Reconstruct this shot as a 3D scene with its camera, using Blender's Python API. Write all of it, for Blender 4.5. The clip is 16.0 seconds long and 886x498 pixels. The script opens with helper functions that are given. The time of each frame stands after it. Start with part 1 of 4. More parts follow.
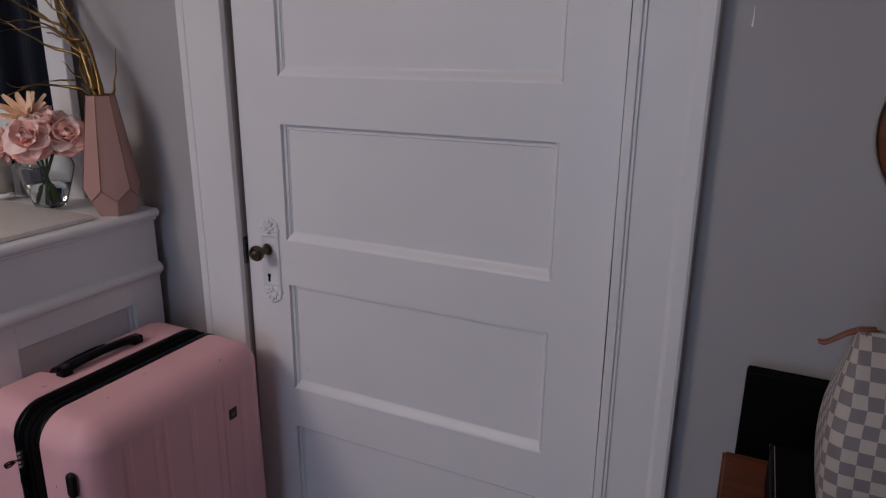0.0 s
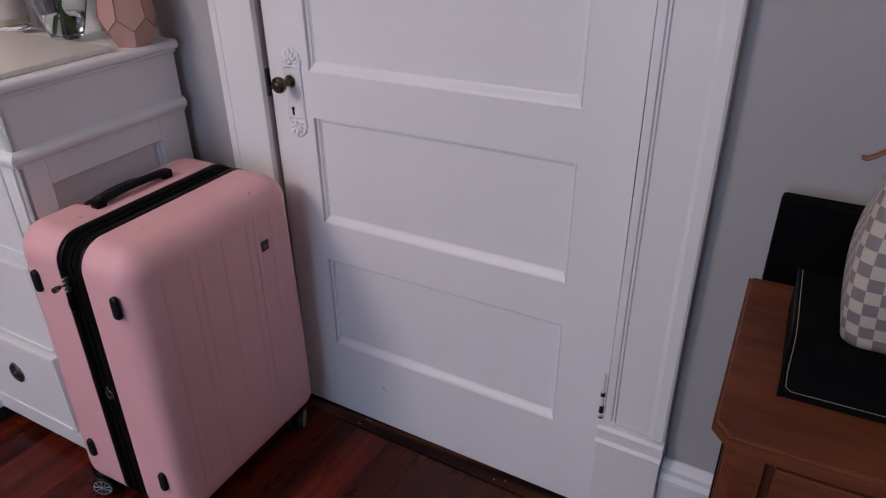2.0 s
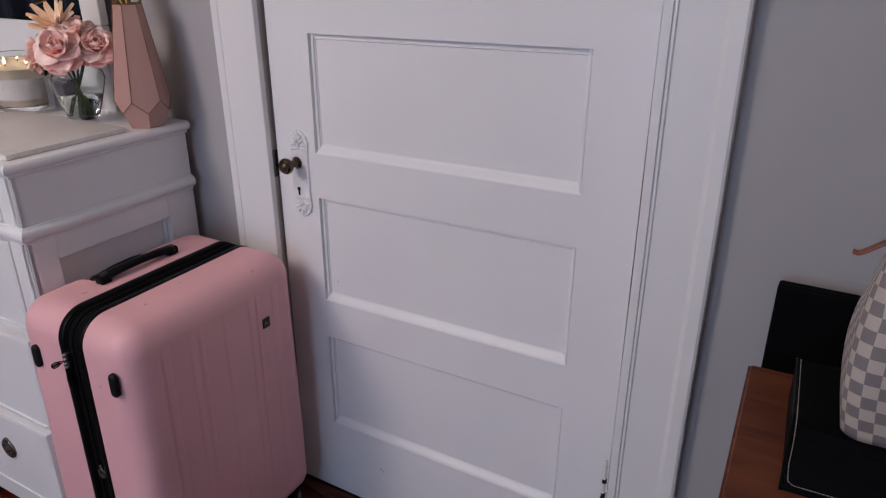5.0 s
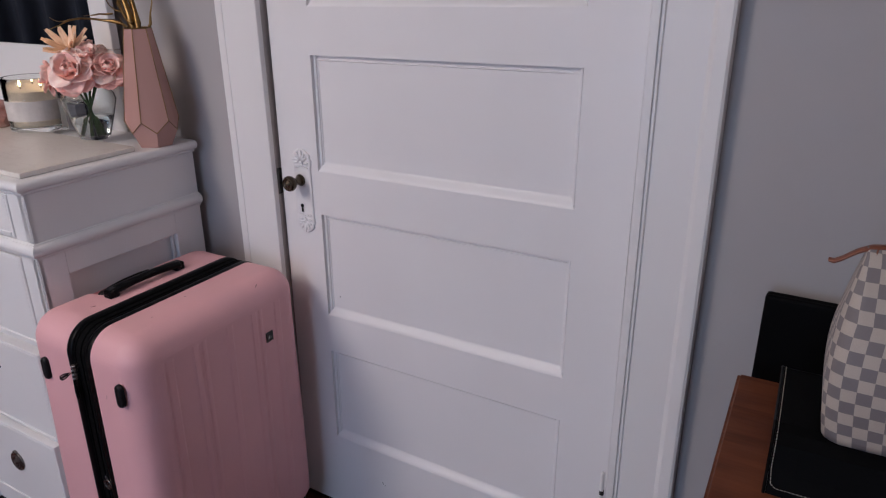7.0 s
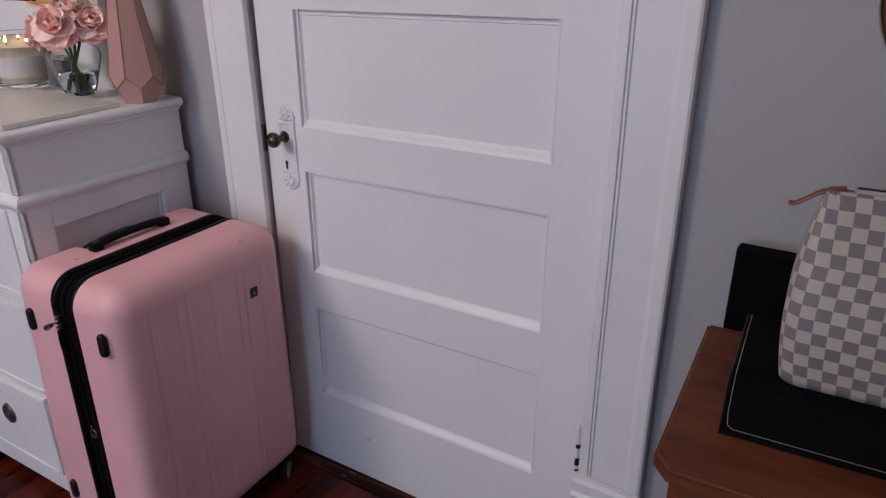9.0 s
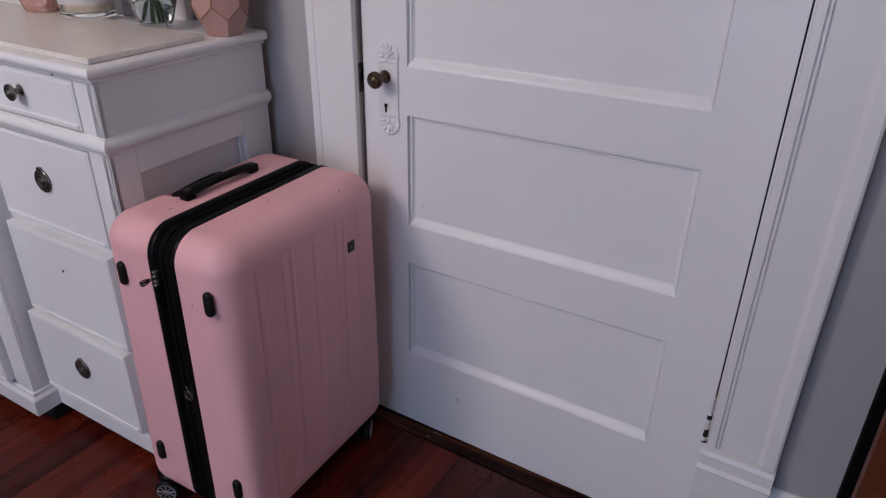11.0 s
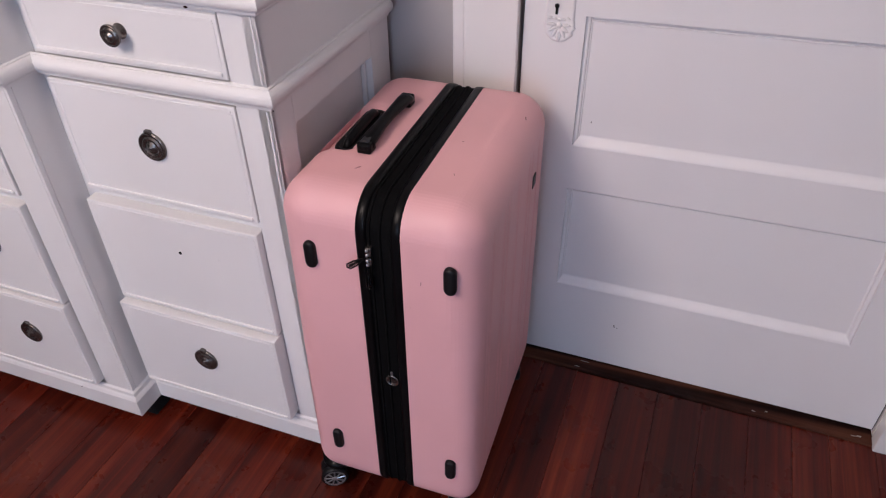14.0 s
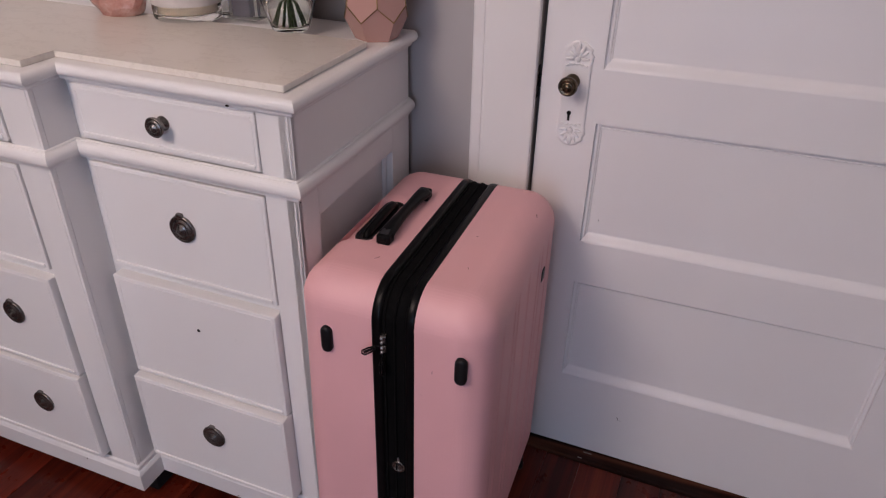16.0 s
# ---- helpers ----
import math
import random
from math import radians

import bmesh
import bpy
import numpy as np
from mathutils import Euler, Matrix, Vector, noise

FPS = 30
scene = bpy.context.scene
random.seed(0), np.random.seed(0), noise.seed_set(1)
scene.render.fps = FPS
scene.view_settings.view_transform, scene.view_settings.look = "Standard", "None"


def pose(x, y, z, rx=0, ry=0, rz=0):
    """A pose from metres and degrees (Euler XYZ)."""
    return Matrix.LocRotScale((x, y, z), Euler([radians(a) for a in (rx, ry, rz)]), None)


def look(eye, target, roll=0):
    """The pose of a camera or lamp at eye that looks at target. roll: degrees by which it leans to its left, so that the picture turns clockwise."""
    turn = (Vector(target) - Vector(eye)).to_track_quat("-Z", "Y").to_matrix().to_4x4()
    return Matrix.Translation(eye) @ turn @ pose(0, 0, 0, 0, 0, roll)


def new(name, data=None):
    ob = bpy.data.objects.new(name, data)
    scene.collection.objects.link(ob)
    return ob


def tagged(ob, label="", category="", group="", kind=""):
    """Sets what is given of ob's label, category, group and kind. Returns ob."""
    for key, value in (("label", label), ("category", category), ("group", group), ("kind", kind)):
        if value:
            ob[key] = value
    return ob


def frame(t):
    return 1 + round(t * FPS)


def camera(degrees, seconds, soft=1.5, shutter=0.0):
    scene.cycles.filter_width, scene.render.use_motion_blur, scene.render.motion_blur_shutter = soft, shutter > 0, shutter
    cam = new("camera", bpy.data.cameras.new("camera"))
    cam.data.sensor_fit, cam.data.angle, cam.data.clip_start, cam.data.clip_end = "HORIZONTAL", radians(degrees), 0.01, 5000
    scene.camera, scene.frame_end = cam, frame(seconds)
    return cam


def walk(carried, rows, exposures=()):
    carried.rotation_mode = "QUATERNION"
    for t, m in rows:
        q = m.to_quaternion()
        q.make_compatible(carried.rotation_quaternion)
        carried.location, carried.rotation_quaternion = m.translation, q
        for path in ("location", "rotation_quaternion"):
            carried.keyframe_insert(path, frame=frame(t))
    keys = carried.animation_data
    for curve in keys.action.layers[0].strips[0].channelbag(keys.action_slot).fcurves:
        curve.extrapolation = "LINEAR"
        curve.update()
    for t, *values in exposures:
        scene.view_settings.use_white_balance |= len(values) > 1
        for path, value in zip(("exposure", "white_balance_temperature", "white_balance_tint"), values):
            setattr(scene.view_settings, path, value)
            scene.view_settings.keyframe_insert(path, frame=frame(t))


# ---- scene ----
cam = camera(65.0, 16.0, 1.2)
PATH = [
    (0, (1.099, -1.14, 1.365), (0.212, 0.557, 0.789), 0.4),
    (0.5, (1.102, -1.132, 1.327), (0.244, 0.455, 0.463), -0.1),
    (1, (1.107, -1.131, 1.317), (0.253, 0.384, 0.329), -0.6),
    (1.5, (1.113, -1.126, 1.324), (0.228, 0.383, 0.354), -1.0),
    (2, (1.107, -1.129, 1.323), (0.217, 0.377, 0.353), -0.9),
    (2.5, (1.111, -1.13, 1.33), (0.204, 0.385, 0.389), -1.0),
    (3, (1.112, -1.138, 1.339), (0.186, 0.394, 0.446), -0.7),
    (3.5, (1.116, -1.133, 1.333), (0.194, 0.426, 0.484), -0.4),
    (4, (1.109, -1.139, 1.335), (0.173, 0.404, 0.473), -0.3),
    (4.5, (1.117, -1.14, 1.337), (0.174, 0.413, 0.501), -0.3),
    (5, (1.111, -1.133, 1.343), (0.172, 0.451, 0.561), -0.1),
    (7.5, (1.167, -1.154, 1.342), (0.189, 0.433, 0.618), -0.6),
    (8, (1.194, -1.138, 1.323), (0.211, 0.431, 0.567), -0.6),
    (8.2, (1.206, -1.138, 1.32), (0.227, 0.427, 0.549), -0.5),
    (10.3, (1.15, -1.164, 1.288), (0.161, 0.366, 0.464), 0.6),
    (10.5, (1.102, -1.168, 1.289), (0.117, 0.342, 0.425), 0.9),
    (11, (0.936, -1.173, 1.275), (0.003, 0.33, 0.342), 0.7),
    (11.5, (0.754, -1.151, 1.241), (-0.131, 0.27, 0.147), -1.2),
    (12, (0.558, -1.08, 1.238), (-0.265, 0.288, 0.034), -0.1),
    (12.5, (0.442, -1.118, 1.242), (-0.363, 0.226, -0.001), -2.4),
    (13, (0.352, -1.186, 1.254), (-0.322, 0.229, 0.012), -4.0),
    (13.5, (0.336, -1.209, 1.26), (-0.274, 0.246, 0.031), -2.7),
    (14, (0.332, -1.227, 1.262), (-0.267, 0.244, 0.047), -1.3),
    (14.5, (0.33, -1.229, 1.268), (-0.302, 0.231, 0.056), -1.5),
    (15, (0.332, -1.236, 1.277), (-0.299, 0.269, 0.121), -0.8),
    (15.5, (0.33, -1.247, 1.279), (-0.31, 0.28, 0.157), -0.5),
    (16, (0.327, -1.259, 1.307), (-0.326, 0.325, 0.276), 0.9),
]
EXPOSURES = [(0, -0.57, 5860, 9.5), (0.5, -0.22, 5910, 11.5), (1.5, 0.07, 5860, 11.5), (5, 0.14, 5860, 9.5), (10.5, 0.12, 5810, 9.5), (11, 0.06, 5760, 9.5), (11.5, 0.3, 5810, 9.5), (12.5, 0.47, 6050, 12.5), (13.5, 0.49, 6150, 13.5), (15, 0.44, 6300, 15.5), (15.5, 0.24, 6370, 16), (16, 0.09, 6450, 16.5)]
walk(cam, [(t, look(eye, target, roll)) for t, eye, target, roll in PATH], EXPOSURES)

# ---- world, sun, large lights, exposure ----
world = bpy.data.worlds.new("world")
scene.world = world
world.use_nodes = True
wn = world.node_tree
sky = wn.nodes.new("ShaderNodeTexSky")
sky.sky_type, sky.sun_disc = "NISHITA", False
sky.sun_elevation, sky.sun_rotation = radians(12), radians(0)
wn.links.new(sky.outputs[0], wn.nodes["Background"].inputs[0])
wn.nodes["Background"].inputs[1].default_value = 0.1

LAMP = (-0.58, -2.16, 2.14)
lamp_data = bpy.data.lights.new("ceiling_bulb", "POINT")
lamp_data.energy, lamp_data.color, lamp_data.shadow_soft_size = 67, (1.0, 0.83, 0.73), 0.36
new("ceiling_bulb", lamp_data).matrix_world = pose(*LAMP)

WIN = 0.4
win_data = bpy.data.lights.new("window_daylight", "AREA")
win_data.energy, win_data.color = 12.5, (0.50, 0.68, 1.0)
win_data.shape, win_data.size, win_data.size_y = "RECTANGLE", 1.1, 1.3
new("window_daylight", win_data).matrix_world = look((WIN, -3.36, 1.05), (WIN - 0.8, 0.0, 0.1))


# ---- materials ----
def shader(name):
    m = bpy.data.materials.new(name)
    m.use_nodes = True
    return m, m.node_tree, m.node_tree.nodes["Principled BSDF"]


def add(nt, kind, **inputs):
    n = nt.nodes.new(kind)
    for k, v in inputs.items():
        n.inputs[k.replace("_", " ")].default_value = v
    return n


def coords(nt, scale=(1, 1, 1), source="Object"):
    tc = nt.nodes.new("ShaderNodeTexCoord")
    mp = nt.nodes.new("ShaderNodeMapping")
    mp.inputs["Scale"].default_value = scale
    nt.links.new(tc.outputs[source], mp.inputs["Vector"])
    return mp.outputs["Vector"]


def ramp(nt, fac, stops):
    r = nt.nodes.new("ShaderNodeValToRGB")
    while len(r.color_ramp.elements) < len(stops):
        r.color_ramp.elements.new(0.5)
    for e, (p, c) in zip(r.color_ramp.elements, stops):
        e.position, e.color = p, (*c, 1) if len(c) == 3 else c
    nt.links.new(fac, r.inputs["Fac"])
    return r.outputs["Color"]


def noise_tex(nt, vec, scale, detail=4.0, rough=0.55):
    n = add(nt, "ShaderNodeTexNoise", Scale=scale, Detail=detail, Roughness=rough)
    nt.links.new(vec, n.inputs["Vector"])
    return n.outputs["Fac"]


def mixed(nt, fac, a, b, blend="MIX"):
    m = nt.nodes.new("ShaderNodeMix")
    m.data_type, m.blend_type = "RGBA", blend
    for s, i in ((fac, 0), (a, 6), (b, 7)):
        if isinstance(s, bpy.types.NodeSocket):
            nt.links.new(s, m.inputs[i])
        else:
            m.inputs[i].default_value = s if i == 0 else (*s, 1)
    return m.outputs[2]


def bumped(nt, bsdf, height, strength, distance):
    b = add(nt, "ShaderNodeBump", Strength=strength, Distance=distance)
    nt.links.new(height, b.inputs["Height"])
    nt.links.new(b.outputs["Normal"], bsdf.inputs["Normal"])


def tint(c, k):
    return tuple(min(1.0, v * k) for v in c)


def painted(name, colour, rough=0.4, grain=220.0, strength=0.12, stain=0.08, brush=(1, 1, 1)):
    """Paint: broad tone drift, small stains, brush or roller relief."""
    m, nt, b = shader(name)
    v = coords(nt, brush)
    broad = ramp(nt, noise_tex(nt, v, 2.3, 3), [(0.3, tint(colour, 1 - stain)), (0.7, colour)])
    specks = ramp(nt, noise_tex(nt, coords(nt), 38, 6, 0.7), [(0.70, (0, 0, 0)), (0.82, (1, 1, 1))])
    nt.links.new(mixed(nt, specks, broad, tint(colour, 0.86)), b.inputs["Base Color"])
    nt.links.new(ramp(nt, noise_tex(nt, v, 9, 4), [(0.3, (rough * 0.85,) * 3), (0.7, (min(1, rough * 1.2),) * 3)]), b.inputs["Roughness"])
    bumped(nt, b, noise_tex(nt, v, grain, 3), strength, 0.0008)
    return m


def plain(name, colour, rough=0.5, metal=0.0, grain=300.0, strength=0.1, vary=0.2, spec=0.5):
    m, nt, b = shader(name)
    v = coords(nt)
    nt.links.new(ramp(nt, noise_tex(nt, v, 24, 5), [(0.3, tint(colour, 1 - vary)), (0.7, tint(colour, 1 + vary * 0.5))]), b.inputs["Base Color"])
    b.inputs["Roughness"].default_value, b.inputs["Metallic"].default_value = rough, metal
    b.inputs["Specular IOR Level"].default_value = spec
    bumped(nt, b, noise_tex(nt, v, grain, 2), strength, 0.0005)
    return m


def glassy(name, colour=(1, 1, 1), rough=0.0, ior=1.45):
    m, nt, b = shader(name)
    b.inputs["Base Color"].default_value = (*colour, 1)
    b.inputs["Roughness"].default_value, b.inputs["Transmission Weight"].default_value, b.inputs["IOR"].default_value = rough, 1.0, ior
    return m


def wooden(name, dark, mid, light, rough=0.3, stretch=(14, 14, 0.9), random_tone=False, coat=0.0, spec=0.4):
    m, nt, b = shader(name)
    tc = nt.nodes.new("ShaderNodeTexCoord")
    mp = nt.nodes.new("ShaderNodeMapping")
    mp.inputs["Scale"].default_value = stretch
    nt.links.new(tc.outputs["Object"], mp.inputs["Vector"])
    vec = mp.outputs["Vector"]
    info = nt.nodes.new("ShaderNodeObjectInfo")
    if random_tone:
        shift = nt.nodes.new("ShaderNodeVectorMath")
        shift.operation = "MULTIPLY_ADD"
        nt.links.new(info.outputs["Random"], shift.inputs[0])
        shift.inputs[1].default_value = (37, 91, 53)
        nt.links.new(vec, shift.inputs[2])
        vec = shift.outputs[0]
    if random_tone:
        figure = ramp(nt, noise_tex(nt, vec, 1.0, 7, 0.62), [(0.30, dark), (0.5, mid), (0.72, light)])
        ring = add(nt, "ShaderNodeTexWave", Scale=0.42, Distortion=5.5, Detail=2.0, Detail_Scale=0.55)
        ring.wave_type, ring.bands_direction, ring.wave_profile = "BANDS", "X", "SAW"
        nt.links.new(vec, ring.inputs["Vector"])
        lines = ramp(nt, ring.outputs["Fac"], [(0.0, (0.72, 0.68, 0.66)), (0.62, (1.0, 1.0, 1.0)), (0.92, (1.55, 1.5, 1.4)), (1.0, (0.6, 0.55, 0.55))])
        figure = mixed(nt, 0.4, figure, lines, "MULTIPLY")
    else:
        w = add(nt, "ShaderNodeTexWave", Scale=0.55, Distortion=9.0, Detail=3.0, Detail_Scale=1.3)
        w.wave_type, w.bands_direction = "BANDS", "X"
        nt.links.new(vec, w.inputs["Vector"])
        figure = ramp(nt, w.outputs["Fac"], [(0.0, dark), (0.45, mid), (1.0, light)])
    fibre = ramp(nt, noise_tex(nt, vec, 5.0, 6, 0.65), [(0.3, (0.62, 0.6, 0.6)), (0.7, (1.05, 1.05, 1.05))])
    col = mixed(nt, 0.8, figure, fibre, "MULTIPLY")
    if random_tone:
        tone = ramp(nt, info.outputs["Random"], [(0.0, (0.55, 0.50, 0.50)), (0.5, (0.95, 0.90, 0.88)), (1.0, (1.5, 1.45, 1.32))])
        col = mixed(nt, 1.0, col, tone, "MULTIPLY")
    wear = ramp(nt, noise_tex(nt, coords(nt, (1, 1, 1)), 5, 5), [(0.56, (0, 0, 0)), (0.76, (1, 1, 1))])
    col = mixed(nt, mixed(nt, 1.0, wear, (0.5 if random_tone else 0.25,) * 3, "MULTIPLY"), col, tint(dark, 0.5))
    nt.links.new(col, b.inputs["Base Color"])
    nt.links.new(ramp(nt, noise_tex(nt, coords(nt), 11, 5), [(0.3, (rough * 0.8,) * 3), (0.75, (rough * 1.5,) * 3)]), b.inputs["Roughness"])
    b.inputs["Coat Weight"].default_value, b.inputs["Specular IOR Level"].default_value = coat, spec
    b.inputs["Coat Roughness"].default_value = 0.12
    bumped(nt, b, noise_tex(nt, vec, 6.0, 5), 0.18, 0.0008)
    return m


M_WALL = painted("wall_paint", (0.42, 0.40, 0.40), 0.55, 260, 0.15, 0.06)
M_TRIM = painted("trim_paint", (0.83, 0.81, 0.80), 0.36, 160, 0.14, 0.06, (1, 1, 0.15))
M_DOOR = painted("door_paint", (0.85, 0.83, 0.83), 0.38, 130, 0.16, 0.06, (1, 1, 0.25))
M_DRESSER = painted("dresser_paint", (0.80, 0.79, 0.79), 0.34, 180, 0.10, 0.05)
M_CEIL = painted("ceiling_paint", (0.78, 0.77, 0.75), 0.7, 200, 0.2, 0.05)
M_FLOOR = wooden("floor_wood", (0.030, 0.0045, 0.0030), (0.080, 0.0105, 0.0056), (0.150, 0.027, 0.0115), 0.28, (34, 1.1, 34), True, 0.0, 0.28)
M_SUB = plain("floor_gap", (0.012, 0.006, 0.005), 0.8)
M_THRESH = wooden("threshold_wood", (0.012, 0.004, 0.003), (0.040, 0.013, 0.008), (0.10, 0.036, 0.020), 0.75, (0.9, 22, 22), False, 0.0, 0.15)
M_OAK = wooden("table_wood", (0.128, 0.036, 0.014), (0.156, 0.046, 0.018), (0.178, 0.055, 0.022), 0.42, (2.0, 24, 24), False, 0.0, 0.3)
M_LEATHER = plain("black_leather", (0.0035, 0.0035, 0.004), 0.6, 0, 420, 0.35, 0.2, 0.05)
M_THREAD = plain("thread", (0.40, 0.37, 0.32), 0.8)
M_BLACK = plain("black_plastic", (0.004, 0.004, 0.0045), 0.30, 0, 300, 0.08, 0.2, 0.10)
M_PAD = plain("grey_pad", (0.022, 0.022, 0.025), 0.32, 0, 300, 0.08, 0.2, 0.4)
M_RUBBER = plain("black_rubber", (0.006, 0.006, 0.007), 0.5, 0, 300, 0.1, 0.2, 0.3)
M_FABRIC = plain("zip_tape", (0.003, 0.003, 0.0034), 0.85, 0, 900, 0.5, 0.2, 0.08)
M_SILVER = plain("silver_plastic", (0.50, 0.51, 0.54), 0.28, 0.8)
M_BRONZE = plain("dark_bronze", (0.19, 0.175, 0.165), 0.24, 0.85, 500, 0.12, 0.4)
M_BRASS = plain("aged_brass", (0.12, 0.092, 0.062), 0.24, 0.9, 300, 0.1, 0.5)
M_GOLD = plain("gold_leaf", (0.27, 0.17, 0.065), 0.34, 1.0, 200, 0.3, 0.4)
M_IRON = plain("worn_iron", (0.03, 0.027, 0.025), 0.5, 0.6)
M_HOLE = plain("dark_hole", (0.004, 0.004, 0.004), 0.9)
M_STOP = painted("grey_jamb_paint", (0.58, 0.53, 0.51), 0.5, 120, 0.2, 0.3, (1, 1, 0.2))
M_MARK = plain("scuff_mark", (0.36, 0.16, 0.16), 0.7)
M_VASE = painted("vase_glaze", (0.48, 0.28, 0.245), 0.20, 60, 0.04, 0.08)
M_GLASS = glassy("clear_glass", (0.97, 0.99, 0.98), 0.0, 1.22)
M_STEM = plain("stem_green", (0.05, 0.11, 0.03), 0.5, 0, 200, 0.2, 0.4)
M_WAX = plain("candle_wax", (0.78, 0.66, 0.52), 0.45)
M_LABEL = plain("paper_label", (0.58, 0.54, 0.51), 0.7)
M_GREYBOX = plain("smoked_box", (0.20, 0.19, 0.23), 0.25)
M_NAVY = plain("navy_cloth", (0.006, 0.010, 0.022), 0.9, 0, 500, 0.4)
M_STRAP = plain("tan_leather", (0.20, 0.062, 0.028), 0.45, 0, 250, 0.25)
M_MIRROR, _nt, _b = shader("mirror_glass")
_b.inputs["Base Color"].default_value, _b.inputs["Metallic"].default_value, _b.inputs["Roughness"].default_value = (0.86, 0.88, 0.88, 1), 1.0, 0.01


def glowing(name, colour, strength):
    m, nt, b = shader(name)
    b.inputs["Base Color"].default_value = (*colour, 1)
    b.inputs["Emission Color"].default_value, b.inputs["Emission Strength"].default_value = (*colour, 1), strength
    return m


M_FLAME = glowing("flame", (1.0, 0.62, 0.25), 9.0)


def shell_material():
    """Scuffed pink polycarbonate with faint vertical rub marks."""
    m, nt, b = shader("pink_shell")
    c = (0.78, 0.43, 0.448)
    broad = ramp(nt, noise_tex(nt, coords(nt), 3.5, 4), [(0.3, tint(c, 0.93)), (0.7, tint(c, 1.04))])
    rub = ramp(nt, noise_tex(nt, coords(nt, (40, 60, 2.2)), 1.0, 4, 0.6), [(0.60, (0, 0, 0)), (0.78, (1, 1, 1))])
    col = mixed(nt, mixed(nt, 1.0, rub, (0.10, 0.10, 0.10), "MULTIPLY"), broad, (0.84, 0.52, 0.53))
    scuff = ramp(nt, noise_tex(nt, coords(nt, (1, 2.5, 1)), 26, 7, 0.75), [(0.695, (0, 0, 0)), (0.74, (1, 1, 1))])
    col = mixed(nt, mixed(nt, 1.0, scuff, (0.5, 0.5, 0.5), "MULTIPLY"), col, (0.30, 0.13, 0.13))
    nt.links.new(col, b.inputs["Base Color"])
    nt.links.new(ramp(nt, noise_tex(nt, coords(nt), 14, 5), [(0.3, (0.44,) * 3), (0.7, (0.58,) * 3)]), b.inputs["Roughness"])
    bumped(nt, b, noise_tex(nt, coords(nt), 700, 2), 0.12, 0.0004)
    return m


def marble_material():
    m, nt, b = shader("cream_marble")
    v = coords(nt)
    base = ramp(nt, noise_tex(nt, v, 3, 3), [(0.3, (0.68, 0.635, 0.58)), (0.7, (0.75, 0.71, 0.655))])
    vein = ramp(nt, noise_tex(nt, coords(nt, (1, 1.8, 1)), 6, 8, 0.7), [(0.485, (0, 0, 0)), (0.5, (1, 1, 1)), (0.515, (0, 0, 0))])
    nt.links.new(mixed(nt, mixed(nt, 1.0, vein, (0.22, 0.22, 0.22), "MULTIPLY"), base, (0.42, 0.36, 0.32)), b.inputs["Base Color"])
    b.inputs["Roughness"].default_value = 0.25
    bumped(nt, b, noise_tex(nt, v, 90, 3), 0.05, 0.0005)
    return m


def check_material():
    """Coated canvas in cream and grey squares, woven grain, by the bag's own seams."""
    m, nt, b = shader("checked_canvas")
    uv = coords(nt, (1, 1, 1), "UV")
    ch = add(nt, "ShaderNodeTexChecker", Scale=1.0, Color1=(0.48, 0.42, 0.36, 1), Color2=(0.20, 0.178, 0.180, 1))
    nt.links.new(uv, ch.inputs["Vector"])
    weave = ramp(nt, noise_tex(nt, coords(nt, (22, 3, 1), "UV"), 2.0, 4, 0.7), [(0.3, (0.84, 0.83, 0.83)), (0.7, (1.06, 1.06, 1.06))])
    nt.links.new(mixed(nt, 1.0, ch.outputs["Color"], weave, "MULTIPLY"), b.inputs["Base Color"])
    b.inputs["Roughness"].default_value = 0.55
    bumped(nt, b, noise_tex(nt, coords(nt, (18, 18, 1), "UV"), 2.0, 3), 0.3, 0.0006)
    return m


def petal_material(name, inner, outer):
    m, nt, b = shader(name)
    isl = nt.nodes.new("ShaderNodeNewGeometry")
    tone = ramp(nt, isl.outputs["Random Per Island"], [(0.0, inner), (1.0, outer)])
    mottle = ramp(nt, noise_tex(nt, coords(nt), 60, 4), [(0.3, (0.88, 0.82, 0.82)), (0.7, (1.1, 1.1, 1.1))])
    nt.links.new(mixed(nt, 1.0, tone, mottle, "MULTIPLY"), b.inputs["Base Color"])
    b.inputs["Roughness"].default_value = 0.6
    b.inputs["Subsurface Weight"].default_value = 0.1
    b.inputs["Subsurface Radius"].default_value = (0.01, 0.005, 0.004)
    return m


def crystal_material():
    m, nt, b = shader("rose_crystal")
    v = coords(nt)
    nt.links.new(ramp(nt, noise_tex(nt, v, 30, 7, 0.7), [(0.3, (0.36, 0.14, 0.11)), (0.5, (0.62, 0.31, 0.26)), (0.72, (0.78, 0.55, 0.48))]), b.inputs["Base Color"])
    b.inputs["Roughness"].default_value, b.inputs["Transmission Weight"].default_value = 0.18, 0.25
    bumped(nt, b, noise_tex(nt, v, 70, 6), 0.5, 0.004)
    return m


M_SHELL, M_MARBLE, M_CHECK, M_CRYSTAL = shell_material(), marble_material(), check_material(), crystal_material()
M_ROSE = petal_material("rose_petal", (0.94, 0.42, 0.34), (1.0, 0.87, 0.79))
M_DAISY = petal_material("peach_petal", (0.90, 0.56, 0.30), (0.92, 0.70, 0.50))


